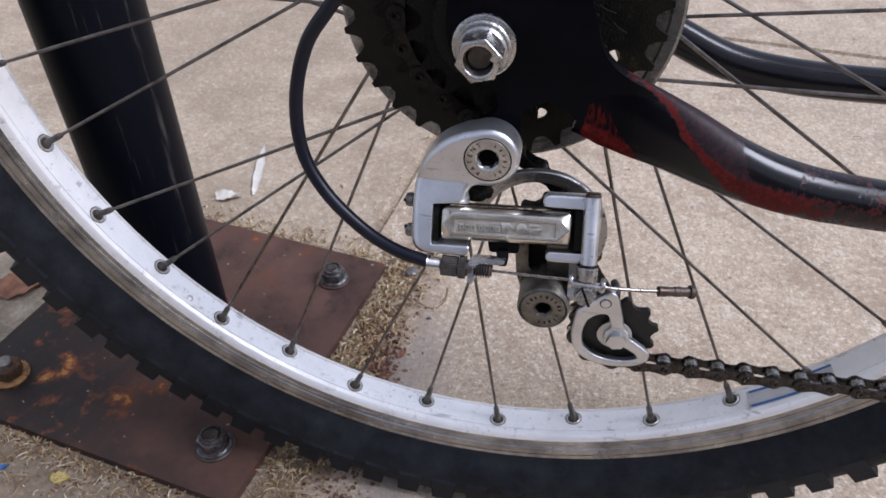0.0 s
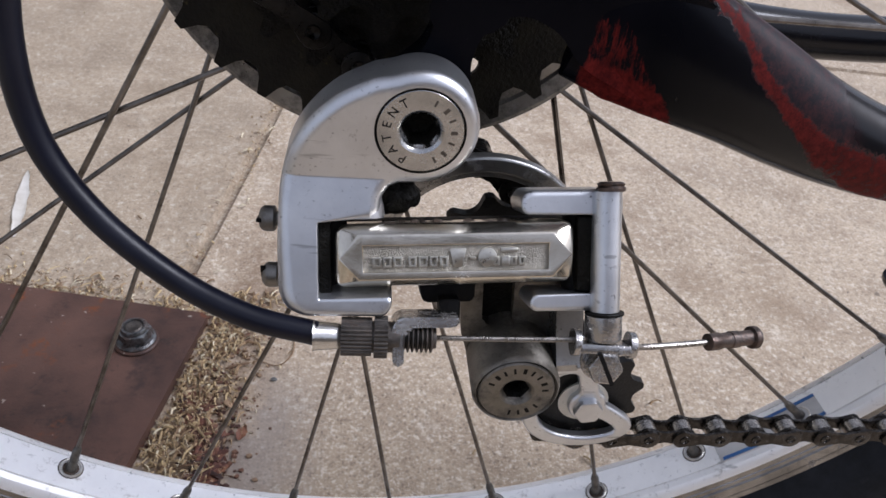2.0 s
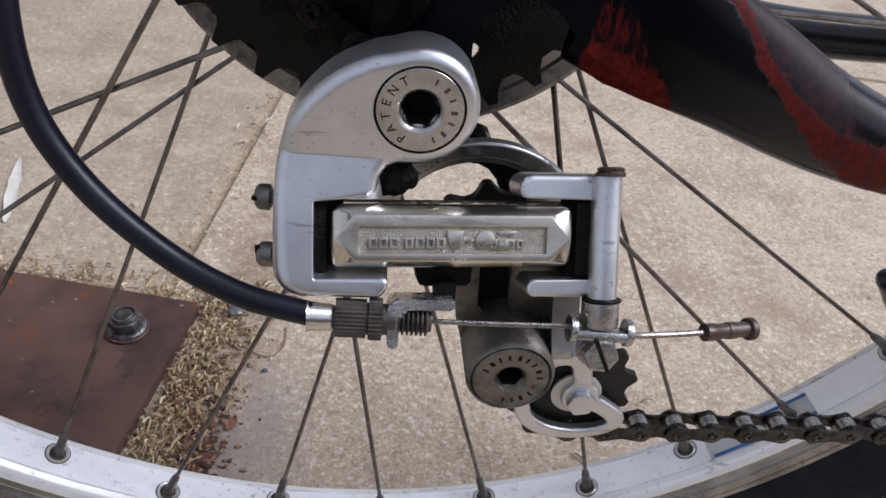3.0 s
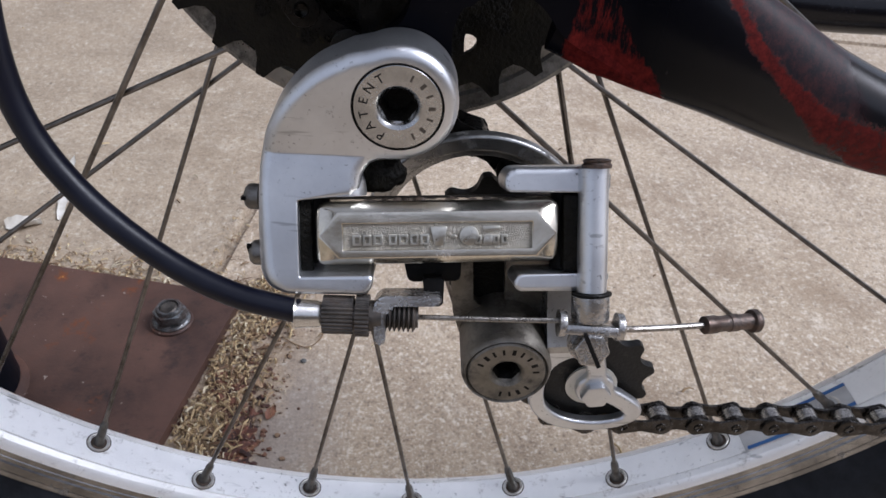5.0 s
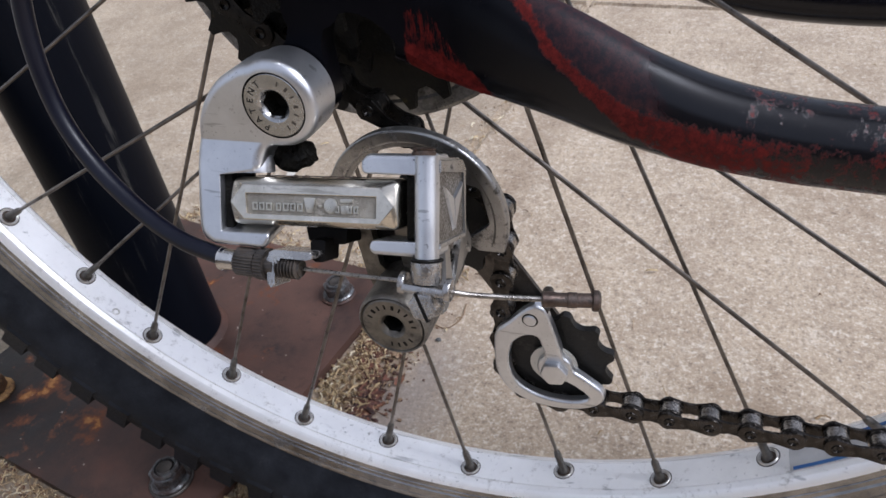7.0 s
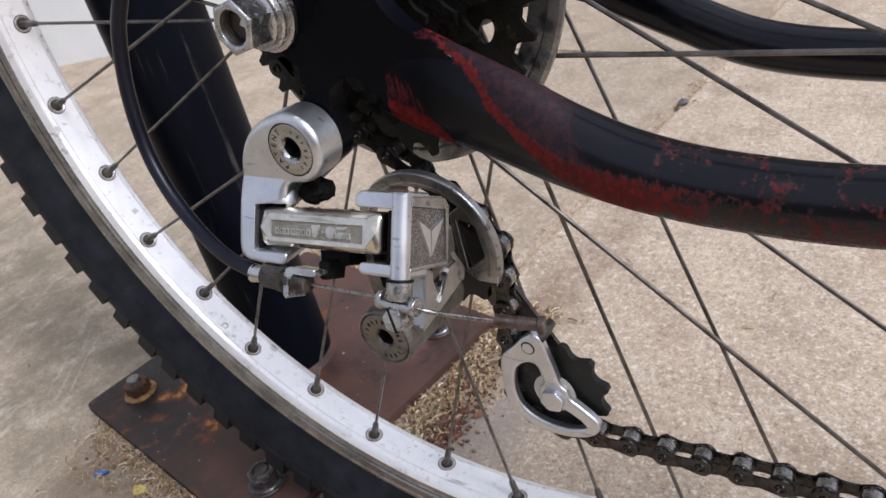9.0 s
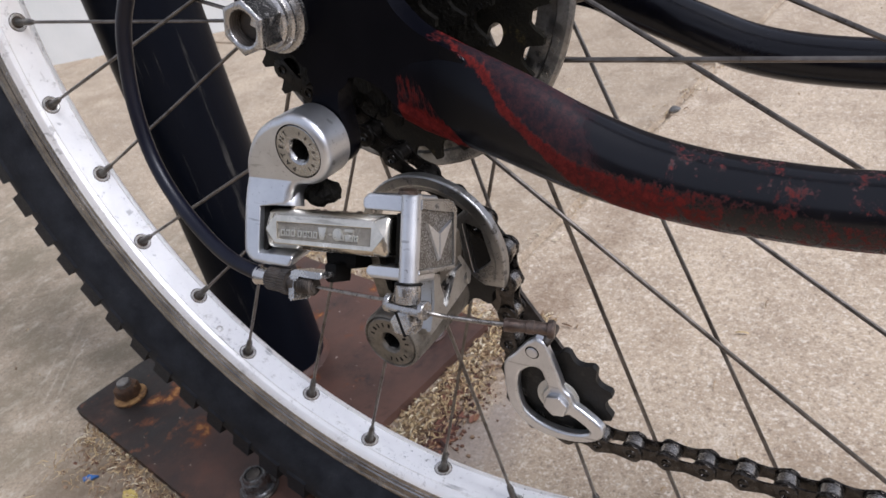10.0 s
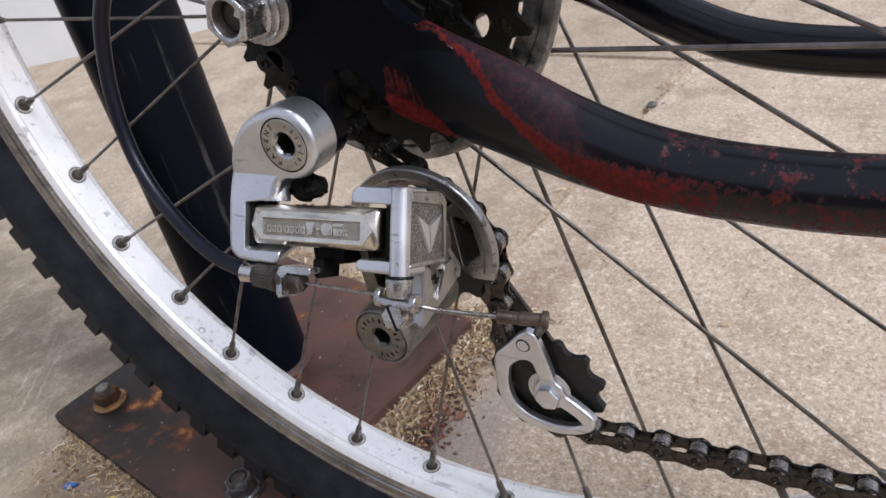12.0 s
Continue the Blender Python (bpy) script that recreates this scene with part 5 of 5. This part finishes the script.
    prism(bm, rounded([(0.4, -13.6), (-1.0, -13.6), (-11.6, -13.4), (-13.2, -14.8), (-13.2, -23.6), (-11.0, -23.6), (-10.8, -16.6), (-9.8, -15.6), (-1.0, -15.8), (0.8, -15.2)], 0.9), fm, -5.0, 3.0, 0.6)
    part("cable_stop", bm, NUT, body, "bent steel cable stop", even=True)
    ax = Matrix.Translation((0, -0.0945, -0.0787)) @ Matrix.Rotation(radians(90), 4, "Y")

    def knurl(x0, x1, r):
        bm = bmesh.new()
        n = 28
        outline = []
        for i in range(n):
            for f, rr in ((0, r), (0.3, r + 0.28), (0.6, r + 0.28)):
                a = 2 * math.pi * (i + f) / n
                outline.append((rr * math.cos(a), rr * math.sin(a)))
        prism(bm, outline, ax, x0, x1)
        return bm

    barrel = part("barrel_adjuster", knurl(-9.6, -3.4, 3.7), DARK_STEEL, body, "knurled steel barrel adjuster")
    part("lock_nut", knurl(-2.9, -0.2, 4.1), DARK_STEEL, body)
    bm = bmesh.new()
    rings = []
    for i in range(8):
        rings += [(3.1, 2.0 + i * 0.95), (3.1, 2.25 + i * 0.95), (2.25, 2.6 + i * 0.95), (2.25, 2.7 + i * 0.95)]
    lathe(bm, [(3.3, -5), (3.3, -1)] + rings + [(2.2, 9.8), (1.2, 9.6)], ax, 24)
    part("thread", bm, DARK_STEEL, body)
    bm = bmesh.new()
    lathe(bm, [(3.3, -15.2), (3.0, -14.6), (2.7, -10.4), (2.2, -9.4)], ax, 24)
    part("ferrule", bm, POLISHED, body)
    # cable clamp under the hinge pin
    cm = DM @ Matrix.Translation((31.35 * MM, -20.4 * MM, -2.4 * MM)) @ Matrix.Rotation(radians(-5), 4, "Z")
    bm = bmesh.new()
    box(bm, -6.0, 6.0, -2.0, 0.2, cm, -3.2, 2.8, 0.5)
    for sx in (-6.0, 6.0):
        em = cm @ Matrix.Translation((sx * MM, 0, 0)) @ Matrix.Rotation(radians(90), 4, "Y")
        soft_prism(bm, arc(0, -0.2, 2.9, 0, 360, 20)[:-1], em, -0.8, 0.8, 0.5)
    clamp = part("cable_clamp", bm, NUT, body, "small steel cable clamp")
    bm = bmesh.new()
    sm = cm @ Matrix.Translation((0.2 * MM, -4.9 * MM, 1.4 * MM)) @ Matrix.Rotation(radians(8), 4, "X") @ Matrix.Rotation(radians(-62), 4, "Z")
    hexagon(bm, sm, 3.9, -3.0, 1.5, 0.6)
    lathe(bm, [(4.0, -4.2), (4.3, -3.8), (4.3, -3.0), (3.6, -2.9)], sm, 24)
    part("clamp_screw", bm, NUT, body, "slotted hexagon clamp screw", even=True)
    # slot drawn as a dark bar on the head, its shade as colour
    bm = bmesh.new()
    box(bm, -3.9, 3.9, -0.45, 0.45, sm, 0.4, 1.56)
    part("screw_slot", bm, DARK, body)
    # inner wire and its crimped end
    bm = bmesh.new()
    tube(bm, spline([(8, -94.5, -78.7), (24, -94.6, -78.6), (40, -94.6, -78.3)], 4), 0.55, 8)
    tube(bm, spline([(48, -95, -79.3), (52.5, -94.6, -80.0), (56, -93.0, -81.4), (66, -90.2, -82.9), (74, -88, -83.8)], 4), 0.74, 10)
    part("inner_wire", bm, WIRE, body, "bare steel inner cable")
    a, b = Vector((0.0726, -0.0884, -0.0837)), Vector((0.0868, -0.0847, -0.0849))
    em = Matrix.Translation(a) @ (b - a).to_track_quat("Z", "Y").to_matrix().to_4x4()
    bm = bmesh.new()
    lathe(bm, [(1.3, 0), (2.0, 0.15), (2.05, 3), (1.8, 3.6), (1.8, 6.2), (2.0, 6.4), (2.0, 8.6), (1.8, 8.8), (1.85, 12.3), (2.55, 12.45), (2.7, 12.8), (2.7, 13.8), (2.3, 14.3), (1.0, 14.4)], em, 20)
    part("cable_end_cap", bm, CAP, body, "brown crimped cable end cap")
    # cable housing
    bm = bmesh.new()
    tube(bm, spline([(38, -70, 125), (18, -72, 95), (-14, -76, 52), (-38, -79, 29), (-52, -80, 11.5), (-61, -80.5, -2), (-66, -82, -21.5), (-64.9, -84, -41.2), (-56.3, -87, -56.2), (-42, -90.5, -68.4),
                     (-28, -93.4, -75.0), (-14.6, -94.4, -78.2)], 7), 2.55, 16)
    part("cable_housing", bm, RUBBER, bike, "black cable housing in a loop")
    # grease between the bodies
    bm = bmesh.new()
    rng = random.Random(4)
    bmesh.ops.create_icosphere(bm, subdivisions=4, radius=5.2 * MM, matrix=Matrix.Translation((-0.0002, -0.0715, -0.0575)) @ Matrix.Diagonal((1.25, 1.0, 0.75, 1)))
    for v in bm.verts:
        v.co += Vector(noise.noise_vector(v.co * 260)) * 0.0016 + Vector(noise.noise_vector(v.co * 900)) * 0.0004
    part("grease", bm, GRIME_AND_SHADE, body, "caked black grease")
    # brown crust lying along the top of the link
    bm = bmesh.new()
    for k in range(46):
        u = rng.uniform(-15, 13)
        q = DM @ Vector((u * MM, (5.0 + rng.uniform(-0.2, 0.3)) * MM, rng.uniform(-8, -3.6) * MM))
        bmesh.ops.create_icosphere(bm, subdivisions=2, radius=rng.uniform(0.3, 0.9) * MM, matrix=Matrix.Translation(q) @ Matrix.Diagonal((1.6, 1.2, 0.7, 1)))
    for v in bm.verts:
        v.co += Vector(noise.noise_vector(v.co * 900)) * 0.0006
    tagged(part("dirt_crust", bm, CRUST, body, "brown oily dirt crust"), kind="stuff")
    return body


DERAILLEUR = derailleur()


# ---- pulley cage, pulleys, chain ----
GC, TC, PR, CY = (31.5, -93.5), (66.0, -146.2), 18.6, -43.0


def cage():
    m = side(0, 0, 0)
    bm = bmesh.new()
    c = (24.5, -88.0)
    outer = arc(*c, 29.4, -22, 174, 44)
    inner = arc(*c, 23.6, 174, 48, 26) + [(36.5, -73.5), (37.2, -82)] + arc(*c, 13, 16, -26, 6) + [(44, -99)]
    hole = rounded([(38.8, -74.8), (45.8, -76.6), (48.2, -89.0), (40.6, -95.0)], 1.6)
    plate_with_hole(bm, outer + inner, hole, m, 48.3, 50.4, 0.7)
    plate = part("guide_cage_plate", bm, ALLOY_SOILED, DERAILLEUR, "curved alloy cage plate round the guide pulley", even=True)
    bm = bmesh.new()
    o2 = arc(*c, 29.6, -20, 172, 44)
    i2 = arc(*c, 25.2, 172, -20, 44)
    soft_prism(bm, o2 + i2, m, 50.0, 51.6, 0.9, 4)
    part("cage_lip", bm, ALLOY_SOILED, DERAILLEUR, even=True)
    # inner plate from guide to tension pulley
    bm = bmesh.new()
    t = Vector((TC[0] - GC[0], TC[1] - GC[1]))
    s = Vector((-t.y, t.x)).normalized()
    hull = arc(*GC, 7.5, math.degrees(math.atan2(s.y, s.x)), math.degrees(math.atan2(s.y, s.x)) + 180, 12) + arc(*TC, 7.5, math.degrees(math.atan2(-s.y, -s.x)), math.degrees(math.atan2(-s.y, -s.x)) + 180, 12)
    prism(bm, hull, m, 36, 37.6, 0.4)
    part("inner_cage_plate", bm, DARK_STEEL, DERAILLEUR)
    # tension end: looped plate with a crossing bar
    bm = bmesh.new()
    rim_line = [(60.5, -119.0), (56.3, -122.4), (51.7, -127.6), (46.8, -132.9), (45.8, -140.5), (45.8, -148.3), (47.2, -154.5), (50.8, -159.7), (56.0, -163.0), (62.5, -164.6), (70.1, -164.6), (77.3, -162.8), (82.1, -159.7), (83.7, -156.1), (82.4, -152.8), (76.5, -148.1),
                (73.2, -145.8), (72.0, -142.4), (69.6, -140.0), (68.6, -135.7), (66.7, -128.8), (65.0, -123.4), (63.4, -120.2)]
    gap = [(51.0, -142.7), (52.6, -136.8), (57.0, -132.9), (60.9, -132.8), (62.4, -136.6), (63.2, -140.4), (61.0, -143.6), (60.8, -147.6), (63.0, -151.0), (66.6, -152.4), (70.8, -151.4), (78.3, -157.0), (73.1, -160.0), (65.3, -160.5), (58.0, -158.5), (52.8, -154.3), (51.0, -148.3)]
    full = spline([(x, y, 0) for x, y in rim_line + rim_line[:1]], 3)[:-1]
    window = spline([(x, y, 0) for x, y in gap + gap[:1]], 3)[:-1]
    soft_plate(bm, [(v.x, v.y) for v in full], [(v.x, v.y) for v in window], m, 46.4, 49.6, 1.25)
    low = part("tension_cage_plate", bm, ALLOY, DERAILLEUR, "bright looped cage plate at the tension pulley", angle=50, even=True)
    # flat dark ring round the rivet, a groove's shade put in as colour
    bm = bmesh.new()
    lathe(bm, [(2.7, 49.0), (2.7, 49.66), (2.2, 49.66)], side(59.0, 0, -125.4), 24)
    part("rivet_groove", bm, GRIME_AND_SHADE, DERAILLEUR)
    bm = bmesh.new()
    lathe(bm, [(2.2, 48.8), (2.2, 49.9), (1.8, 50.2), (0, 50.25)], side(59.0, 0, -125.4), 24)
    part("rivet", bm, ALLOY, DERAILLEUR)
    bm = bmesh.new()
    hexagon(bm, side(TC[0] + 0.8, 0, TC[1] - 0.4) @ Matrix.Rotation(radians(10), 4, "Z"), 5.0, 48.6, 52.0, 0.9)
    part("pulley_bolt", bm, ALLOY, DERAILLEUR, "hexagon pulley bolt", even=True)
    bm = bmesh.new()
    lathe(bm, [(4.2, 44), (6.2, 45.2), (8.0, 46.0), (8.2, 46.9), (4, 47.2)], side(TC[0], 0, TC[1]), 28)
    part("pulley_bushing", bm, BUSHING, DERAILLEUR)
    bm = bmesh.new()
    tube(bm, spline([(62.5, -37, -122.4), (63.5, -43, -121.4), (63, -48.4, -121.8)], 4), 1.9, 12)
    part("cage_pin", bm, DARK_STEEL, DERAILLEUR)
    for (x, z), ph in ((GC, 0.1), (TC, 0.24)):
        bm = bmesh.new()
        ring_plate(bm, pulley_outline(11, PR, ph), 5, side(x, 0, z), 41.6, 44.4)
        part("jockey_pulley", bm, PULLEY, DERAILLEUR, "worn black toothed jockey pulley")


cage()


def tangent(c0, r0, s0, c1, r1, s1):
    """Where a line leaves circle 0 and meets circle 1; s is +1 for a turn to the left, -1 to the right."""
    d = Vector(c1) - Vector(c0)
    k = (s0 * r0 - s1 * r1) / d.length
    base = math.atan2(d.y, d.x)
    # the heading makes the circle's centre lie on the turning side
    head = base + math.asin(max(-1, min(1, k)))
    nrm = Vector((-math.sin(head), math.cos(head)))
    return Vector(c0) - nrm * s0 * r0, Vector(c1) - nrm * s1 * r1


def chain():
    r18 = 12.7 / (2 * math.sin(math.pi / 18))
    S = (0.0, 0.0)
    a1, b1 = tangent(S, r18, 1, GC, PR + 0.3, -1)
    a2, b2 = tangent(GC, PR + 0.3, -1, TC, PR + 0.3, 1)
    end = Vector((430, -158))
    d = end - Vector(TC)
    head = math.atan2(d.y, d.x) + math.asin((PR + 0.3) / d.length)
    nrm = Vector((-math.sin(head), math.cos(head)))
    a3 = Vector(TC) - nrm * (PR + 0.3)
    pts = [Vector((r18 * math.cos(a), r18 * math.sin(a))) for a in np.linspace(radians(75), math.atan2(a1.y, a1.x) + 2 * math.pi, 80)]

    def turn(c, p, q, s):
        r = (p - Vector(c)).length
        t0, t1 = (math.atan2(v.y - c[1], v.x - c[0]) for v in (p, q))
        while s > 0 and t1 < t0:
            t1 += 2 * math.pi
        while s < 0 and t1 > t0:
            t1 -= 2 * math.pi
        return [Vector((c[0] + r * math.cos(t), c[1] + r * math.sin(t))) for t in np.linspace(t0, t1, 60)]

    pts += turn(GC, b1, a2, -1) + turn(TC, b2, a3, 1) + [end]
    seg = [0.0]
    for p, q in zip(pts, pts[1:]):
        seg.append(seg[-1] + (q - p).length)
    xs, zs = [p.x for p in pts], [p.y for p in pts]
    off = 4.0
    n = int((seg[-1] - off) / 12.7)
    pins = [Vector((float(np.interp(off + i * 12.7, seg, xs)), float(np.interp(off + i * 12.7, seg, zs)))) for i in range(n)]

    def eight(waist, r):
        k = 7
        o = arc(6.35, 0, r, -80, 80, k) + [(2.2, waist), (0, waist - 0.15), (-2.2, waist)]
        o += arc(-6.35, 0, r, 100, 260, k) + [(-2.2, -waist), (0, -waist + 0.15), (2.2, -waist)]
        return o

    one = Matrix.Identity(4)
    meshes = []
    for kind in (0, 1):
        bm = bmesh.new()
        for s in (1, -1):
            if kind == 0:
                prism(bm, eight(2.4, 4.1), SIDE, *sorted((2.0 * s, 3.0 * s)), 0.3)
            else:
                prism(bm, eight(2.3, 4.0), SIDE, *sorted((3.1 * s, 4.1 * s)), 0.3)
        bmesh.ops.recalc_face_normals(bm, faces=bm.faces)
        smooth(bm, 30)
        me = bpy.data.meshes.new("chain_link")
        bm.to_mesh(me)
        bm.free()
        me.materials.append(CHAIN_STEEL)
        meshes.append(me)
    for kind in (0, 1):
        me = meshes[kind].copy()
        me.materials[0] = GREASY_CHAIN
        meshes.append(me)
    bm = bmesh.new()
    for p in pins[14:]:
        lathe(bm, [(3.85, -1.9), (3.85, 1.9)], side(p.x, CY, p.y), 14)
    top = part("chain", bm, CHAIN_PINS, bike, "dark oily roller chain with bright rollers")
    bm = bmesh.new()
    for p in pins[:14]:
        lathe(bm, [(3.85, -1.9), (3.85, 1.9)], side(p.x, CY, p.y), 12)
    part("greasy_roller", bm, GREASY_CHAIN, top)
    bm = bmesh.new()
    lathe(bm, [(1.5, 4.45), (1.8, 4.2), (1.8, -4.2), (1.5, -4.45)], SIDE, 12)
    smooth(bm, 30)
    pin_me = bpy.data.meshes.new("chain_pin")
    bm.to_mesh(pin_me)
    bm.free()
    pin_me.materials.append(CHAIN_STEEL)
    greasy_pin = pin_me.copy()
    greasy_pin.materials[0] = GREASY_CHAIN
    for i, p in enumerate(pins):
        ob = new("chain_pin", greasy_pin if i < 15 else pin_me)
        ob.parent = top
        ob.matrix_local = Matrix.Translation((p.x * MM, CY * MM, p.y * MM))
    for i, (p, q) in enumerate(zip(pins, pins[1:])):
        ob = new("chain_link", meshes[i % 2 + (2 if i < 14 else 0)])
        ob.parent = top
        mid, dd = (p + q) / 2, q - p
        ob.matrix_local = Matrix.Translation((mid.x * MM, CY * MM, mid.y * MM)) @ Matrix.Rotation(-math.atan2(dd.y, dd.x), 4, "Y")


chain()


# ---- litter on the ground ----
def litter():
    rng = random.Random(11)
    th = radians(7.5)

    def world_of(xp, yp):
        return xp * math.cos(th) + yp * math.sin(th), -xp * math.sin(th) + yp * math.cos(th)

    spots = []
    for k in range(2600):
        y = rng.uniform(-0.1, 0.2)
        spots.append((-0.1525 + 0.174 * (y + 0.079) + abs(rng.gauss(0, 0.019)) + max(0, rng.gauss(0, 0.004)), y))
    for k in range(260):
        spots.append(world_of(-0.164 + rng.gauss(0, 0.008), rng.uniform(0.15, 0.8)))
    for k in range(1000):
        x = rng.uniform(-0.38, -0.08)
        spots.append((x, -0.1075 - 0.176 * x - rng.expovariate(55)))
    for k in range(620):
        x = rng.uniform(-0.36, -0.09)
        spots.append((x, 0.174 - 0.176 * (x + 0.1114) + abs(rng.gauss(0, 0.013))))
    for k in range(200):
        spots.append((rng.uniform(-0.6, 0.5), rng.uniform(-0.2, 1.0)))
    bm = bmesh.new()
    for x, y in spots:
        a = rng.uniform(0, 2 * math.pi)
        long = y < -0.045
        ln = rng.choice((0.002, 0.003, 0.005, 0.008, 0.011)) if long else rng.choice((0.002, 0.003, 0.003, 0.004, 0.006, 0.009))
        wd = rng.uniform(0.0002, 0.0006) if long else rng.choice((0.0003, 0.0004, 0.0006, 0.001))
        bend = rng.uniform(-0.6, 0.6)
        z = rng.uniform(0.0006, 0.003)
        prev = None
        for i in range(4):
            t = i / 3
            p = Vector((x + ln * t * math.cos(a + bend * t), y + ln * t * math.sin(a + bend * t), z + 0.0015 * math.sin(math.pi * t)))
            n = Vector((-math.sin(a + bend * t), math.cos(a + bend * t), 0)) * wd * (1 - 0.5 * t)
            cur = [bm.verts.new(p + n), bm.verts.new(p - n), bm.verts.new(p + Vector((0, 0, wd)))]
            if prev:
                for i0, i1 in ((0, 1), (1, 2), (2, 0)):
                    bm.faces.new((prev[i0], prev[i1], cur[i1], cur[i0]))
            prev = cur
    ob = part("straw_litter", bm, STRAW)
    tagged(ob, "dry straw and chaff scattered over the concrete joints", "litter", kind="stuff")
    bm = bmesh.new()
    for k in range(1500):
        if k < 1000:
            x, y = rng.gauss(-0.096, 0.014), rng.uniform(-0.08, 0.18)
        else:
            x = rng.uniform(-0.37, -0.08)
            y = -0.1075 - 0.176 * x - rng.expovariate(60)
        r = rng.choice((0.0005, 0.0007, 0.001, 0.0016))
        bmesh.ops.create_icosphere(bm, subdivisions=1, radius=r, matrix=Matrix.Translation((x, y, r * 0.5)) @ Matrix.Diagonal((1.3, 1, 0.7, 1)))
    for v in bm.verts:
        v.co += Vector(noise.noise_vector(v.co * 400)) * 0.0005
    ob = part("grit", bm, GRIT)
    tagged(ob, "brown grit and crumbs along the plate edge", "litter", kind="stuff")

    bm = bmesh.new()
    for k in range(330):
        x, y = rng.gauss(-0.092, 0.006), rng.gauss(0.058, 0.014)
        if k % 3 == 0:
            x, y = rng.gauss(-0.105, 0.006), rng.gauss(0.092, 0.008)
        r = rng.choice((0.0006, 0.0009, 0.0013, 0.0019, 0.0026))
        bmesh.ops.create_icosphere(bm, subdivisions=2, radius=r, matrix=Matrix.Translation((x, y, r * 0.7)) @ Matrix.Rotation(rng.uniform(0, 6), 4, "Z") @ Matrix.Diagonal((1.9, 0.8, 0.4, 1)))
    for v in bm.verts:
        v.co += Vector(noise.noise_vector(v.co * 420)) * 0.0014
    ob = part("bark_crumbs", bm, BARK)
    tagged(ob, "red-brown bark crumbs heaped beside the rusty plate", "litter", kind="stuff")

    def pebble(x, y, r, label):
        bm = bmesh.new()
        bmesh.ops.create_icosphere(bm, subdivisions=3, radius=r, matrix=Matrix.Diagonal((1.2, 1, 0.7, 1)))
        for v in bm.verts:
            v.co += Vector(noise.noise_vector(v.co * 0.9 / r + Vector((x, y, 0)) * 50)) * r * 0.35
        ob = part("pebble", bm, STONE)
        ob.matrix_world = pose(x, y, r * 0.55, 0, 0, 30)
        tagged(ob, label, "pebble", group="pebbles on the concrete")

    pebble(-0.0880, 0.1700, 0.0052, "blue-grey stone chip lying on the concrete")
    pebble(-0.0610, 0.1180, 0.0017, "tiny dark pebble lying on the concrete")
    pebble(-0.079, 0.618, 0.006, "small dark stone lying on the concrete slab")
    bm = bmesh.new()
    tube(bm, spline([(-0.0810, 0.1410, 0.0012), (-0.0700, 0.1330, 0.0012), (-0.0600, 0.1300, 0.0012), (-0.0530, 0.1370, 0.0012), (-0.0510, 0.1470, 0.0012), (-0.0520, 0.1580, 0.0012)], 6), 0.00045, 6, scale=1.0)
    ob = part("grass_stalk", bm, STRAW)
    tagged(ob, "thin curled dry grass stalk on the concrete", "litter")

    def leaf(name, x, y, rz, ln, wd, mat, label, curl=0.35):
        bm = bmesh.new()
        nx, ny = 10, 6
        g = {}
        for i in range(nx + 1):
            for j in range(ny + 1):
                u, v = i / nx, j / ny * 2 - 1
                w = wd * math.sin(math.pi * min(1, 0.04 + u * 0.96)) ** 0.7 * (0.85 + 0.15 * math.sin(u * 23))
                p = Vector(((u - 0.5) * ln, v * w, 0.0012 + curl * wd * (v * v * 0.6 + 0.4 * math.sin(3 * u + v)) ** 2))
                p.z += 0.0007 * noise.noise(p * 300)
                for lay in (0, 1):
                    g[i, j, lay] = bm.verts.new(p + Vector((0, 0, 0.0003 * lay)))
        for i in range(nx):
            for j in range(ny):
                for lay in (0, 1):
                    bm.faces.new([g[q[0], q[1], lay] for q in ((i, j), (i + 1, j), (i + 1, j + 1), (i, j + 1))])
        ob = part(name, bm, mat)
        ob.matrix_world = pose(x, y, 0, 0, 0, rz)
        tagged(ob, label, "litter")

    leaf("dead_leaf", -0.425, 0.09, 30, 0.05, 0.018, LEAF, "curled rust-brown dead leaf lying on the concrete")
    leaf("dead_leaf", -0.075, 0.075, 75, 0.011, 0.0035, LEAF, "small reddish leaf scrap among the straw")
    leaf("dead_leaf", -0.083, 0.05, 20, 0.011, 0.0035, LEAF, "small reddish leaf scrap among the straw")
    leaf("dead_leaf", -0.087, 0.04, 130, 0.01, 0.0035, LEAF, "small reddish leaf scrap among the straw")
    leaf("wood_splinter", -0.2855, 0.305, 104, 0.097, 0.0055, PAPER, "long pale wood splinter lying on the concrete", 0.2)
    leaf("paper_scrap", -0.297, 0.249, 15, 0.026, 0.008, PAPER, "crumpled pale paper scrap on the concrete", 0.8)
    leaf("yellow_leaf", -0.281, -0.078, 10, 0.014, 0.005, YELLOW, "small yellow leaf lying by the plate")
    leaf("blue_scrap", -0.327, -0.079, 40, 0.012, 0.0035, STICKER_BLUE, "small scrap of blue plastic on the concrete", 0.6)


litter()
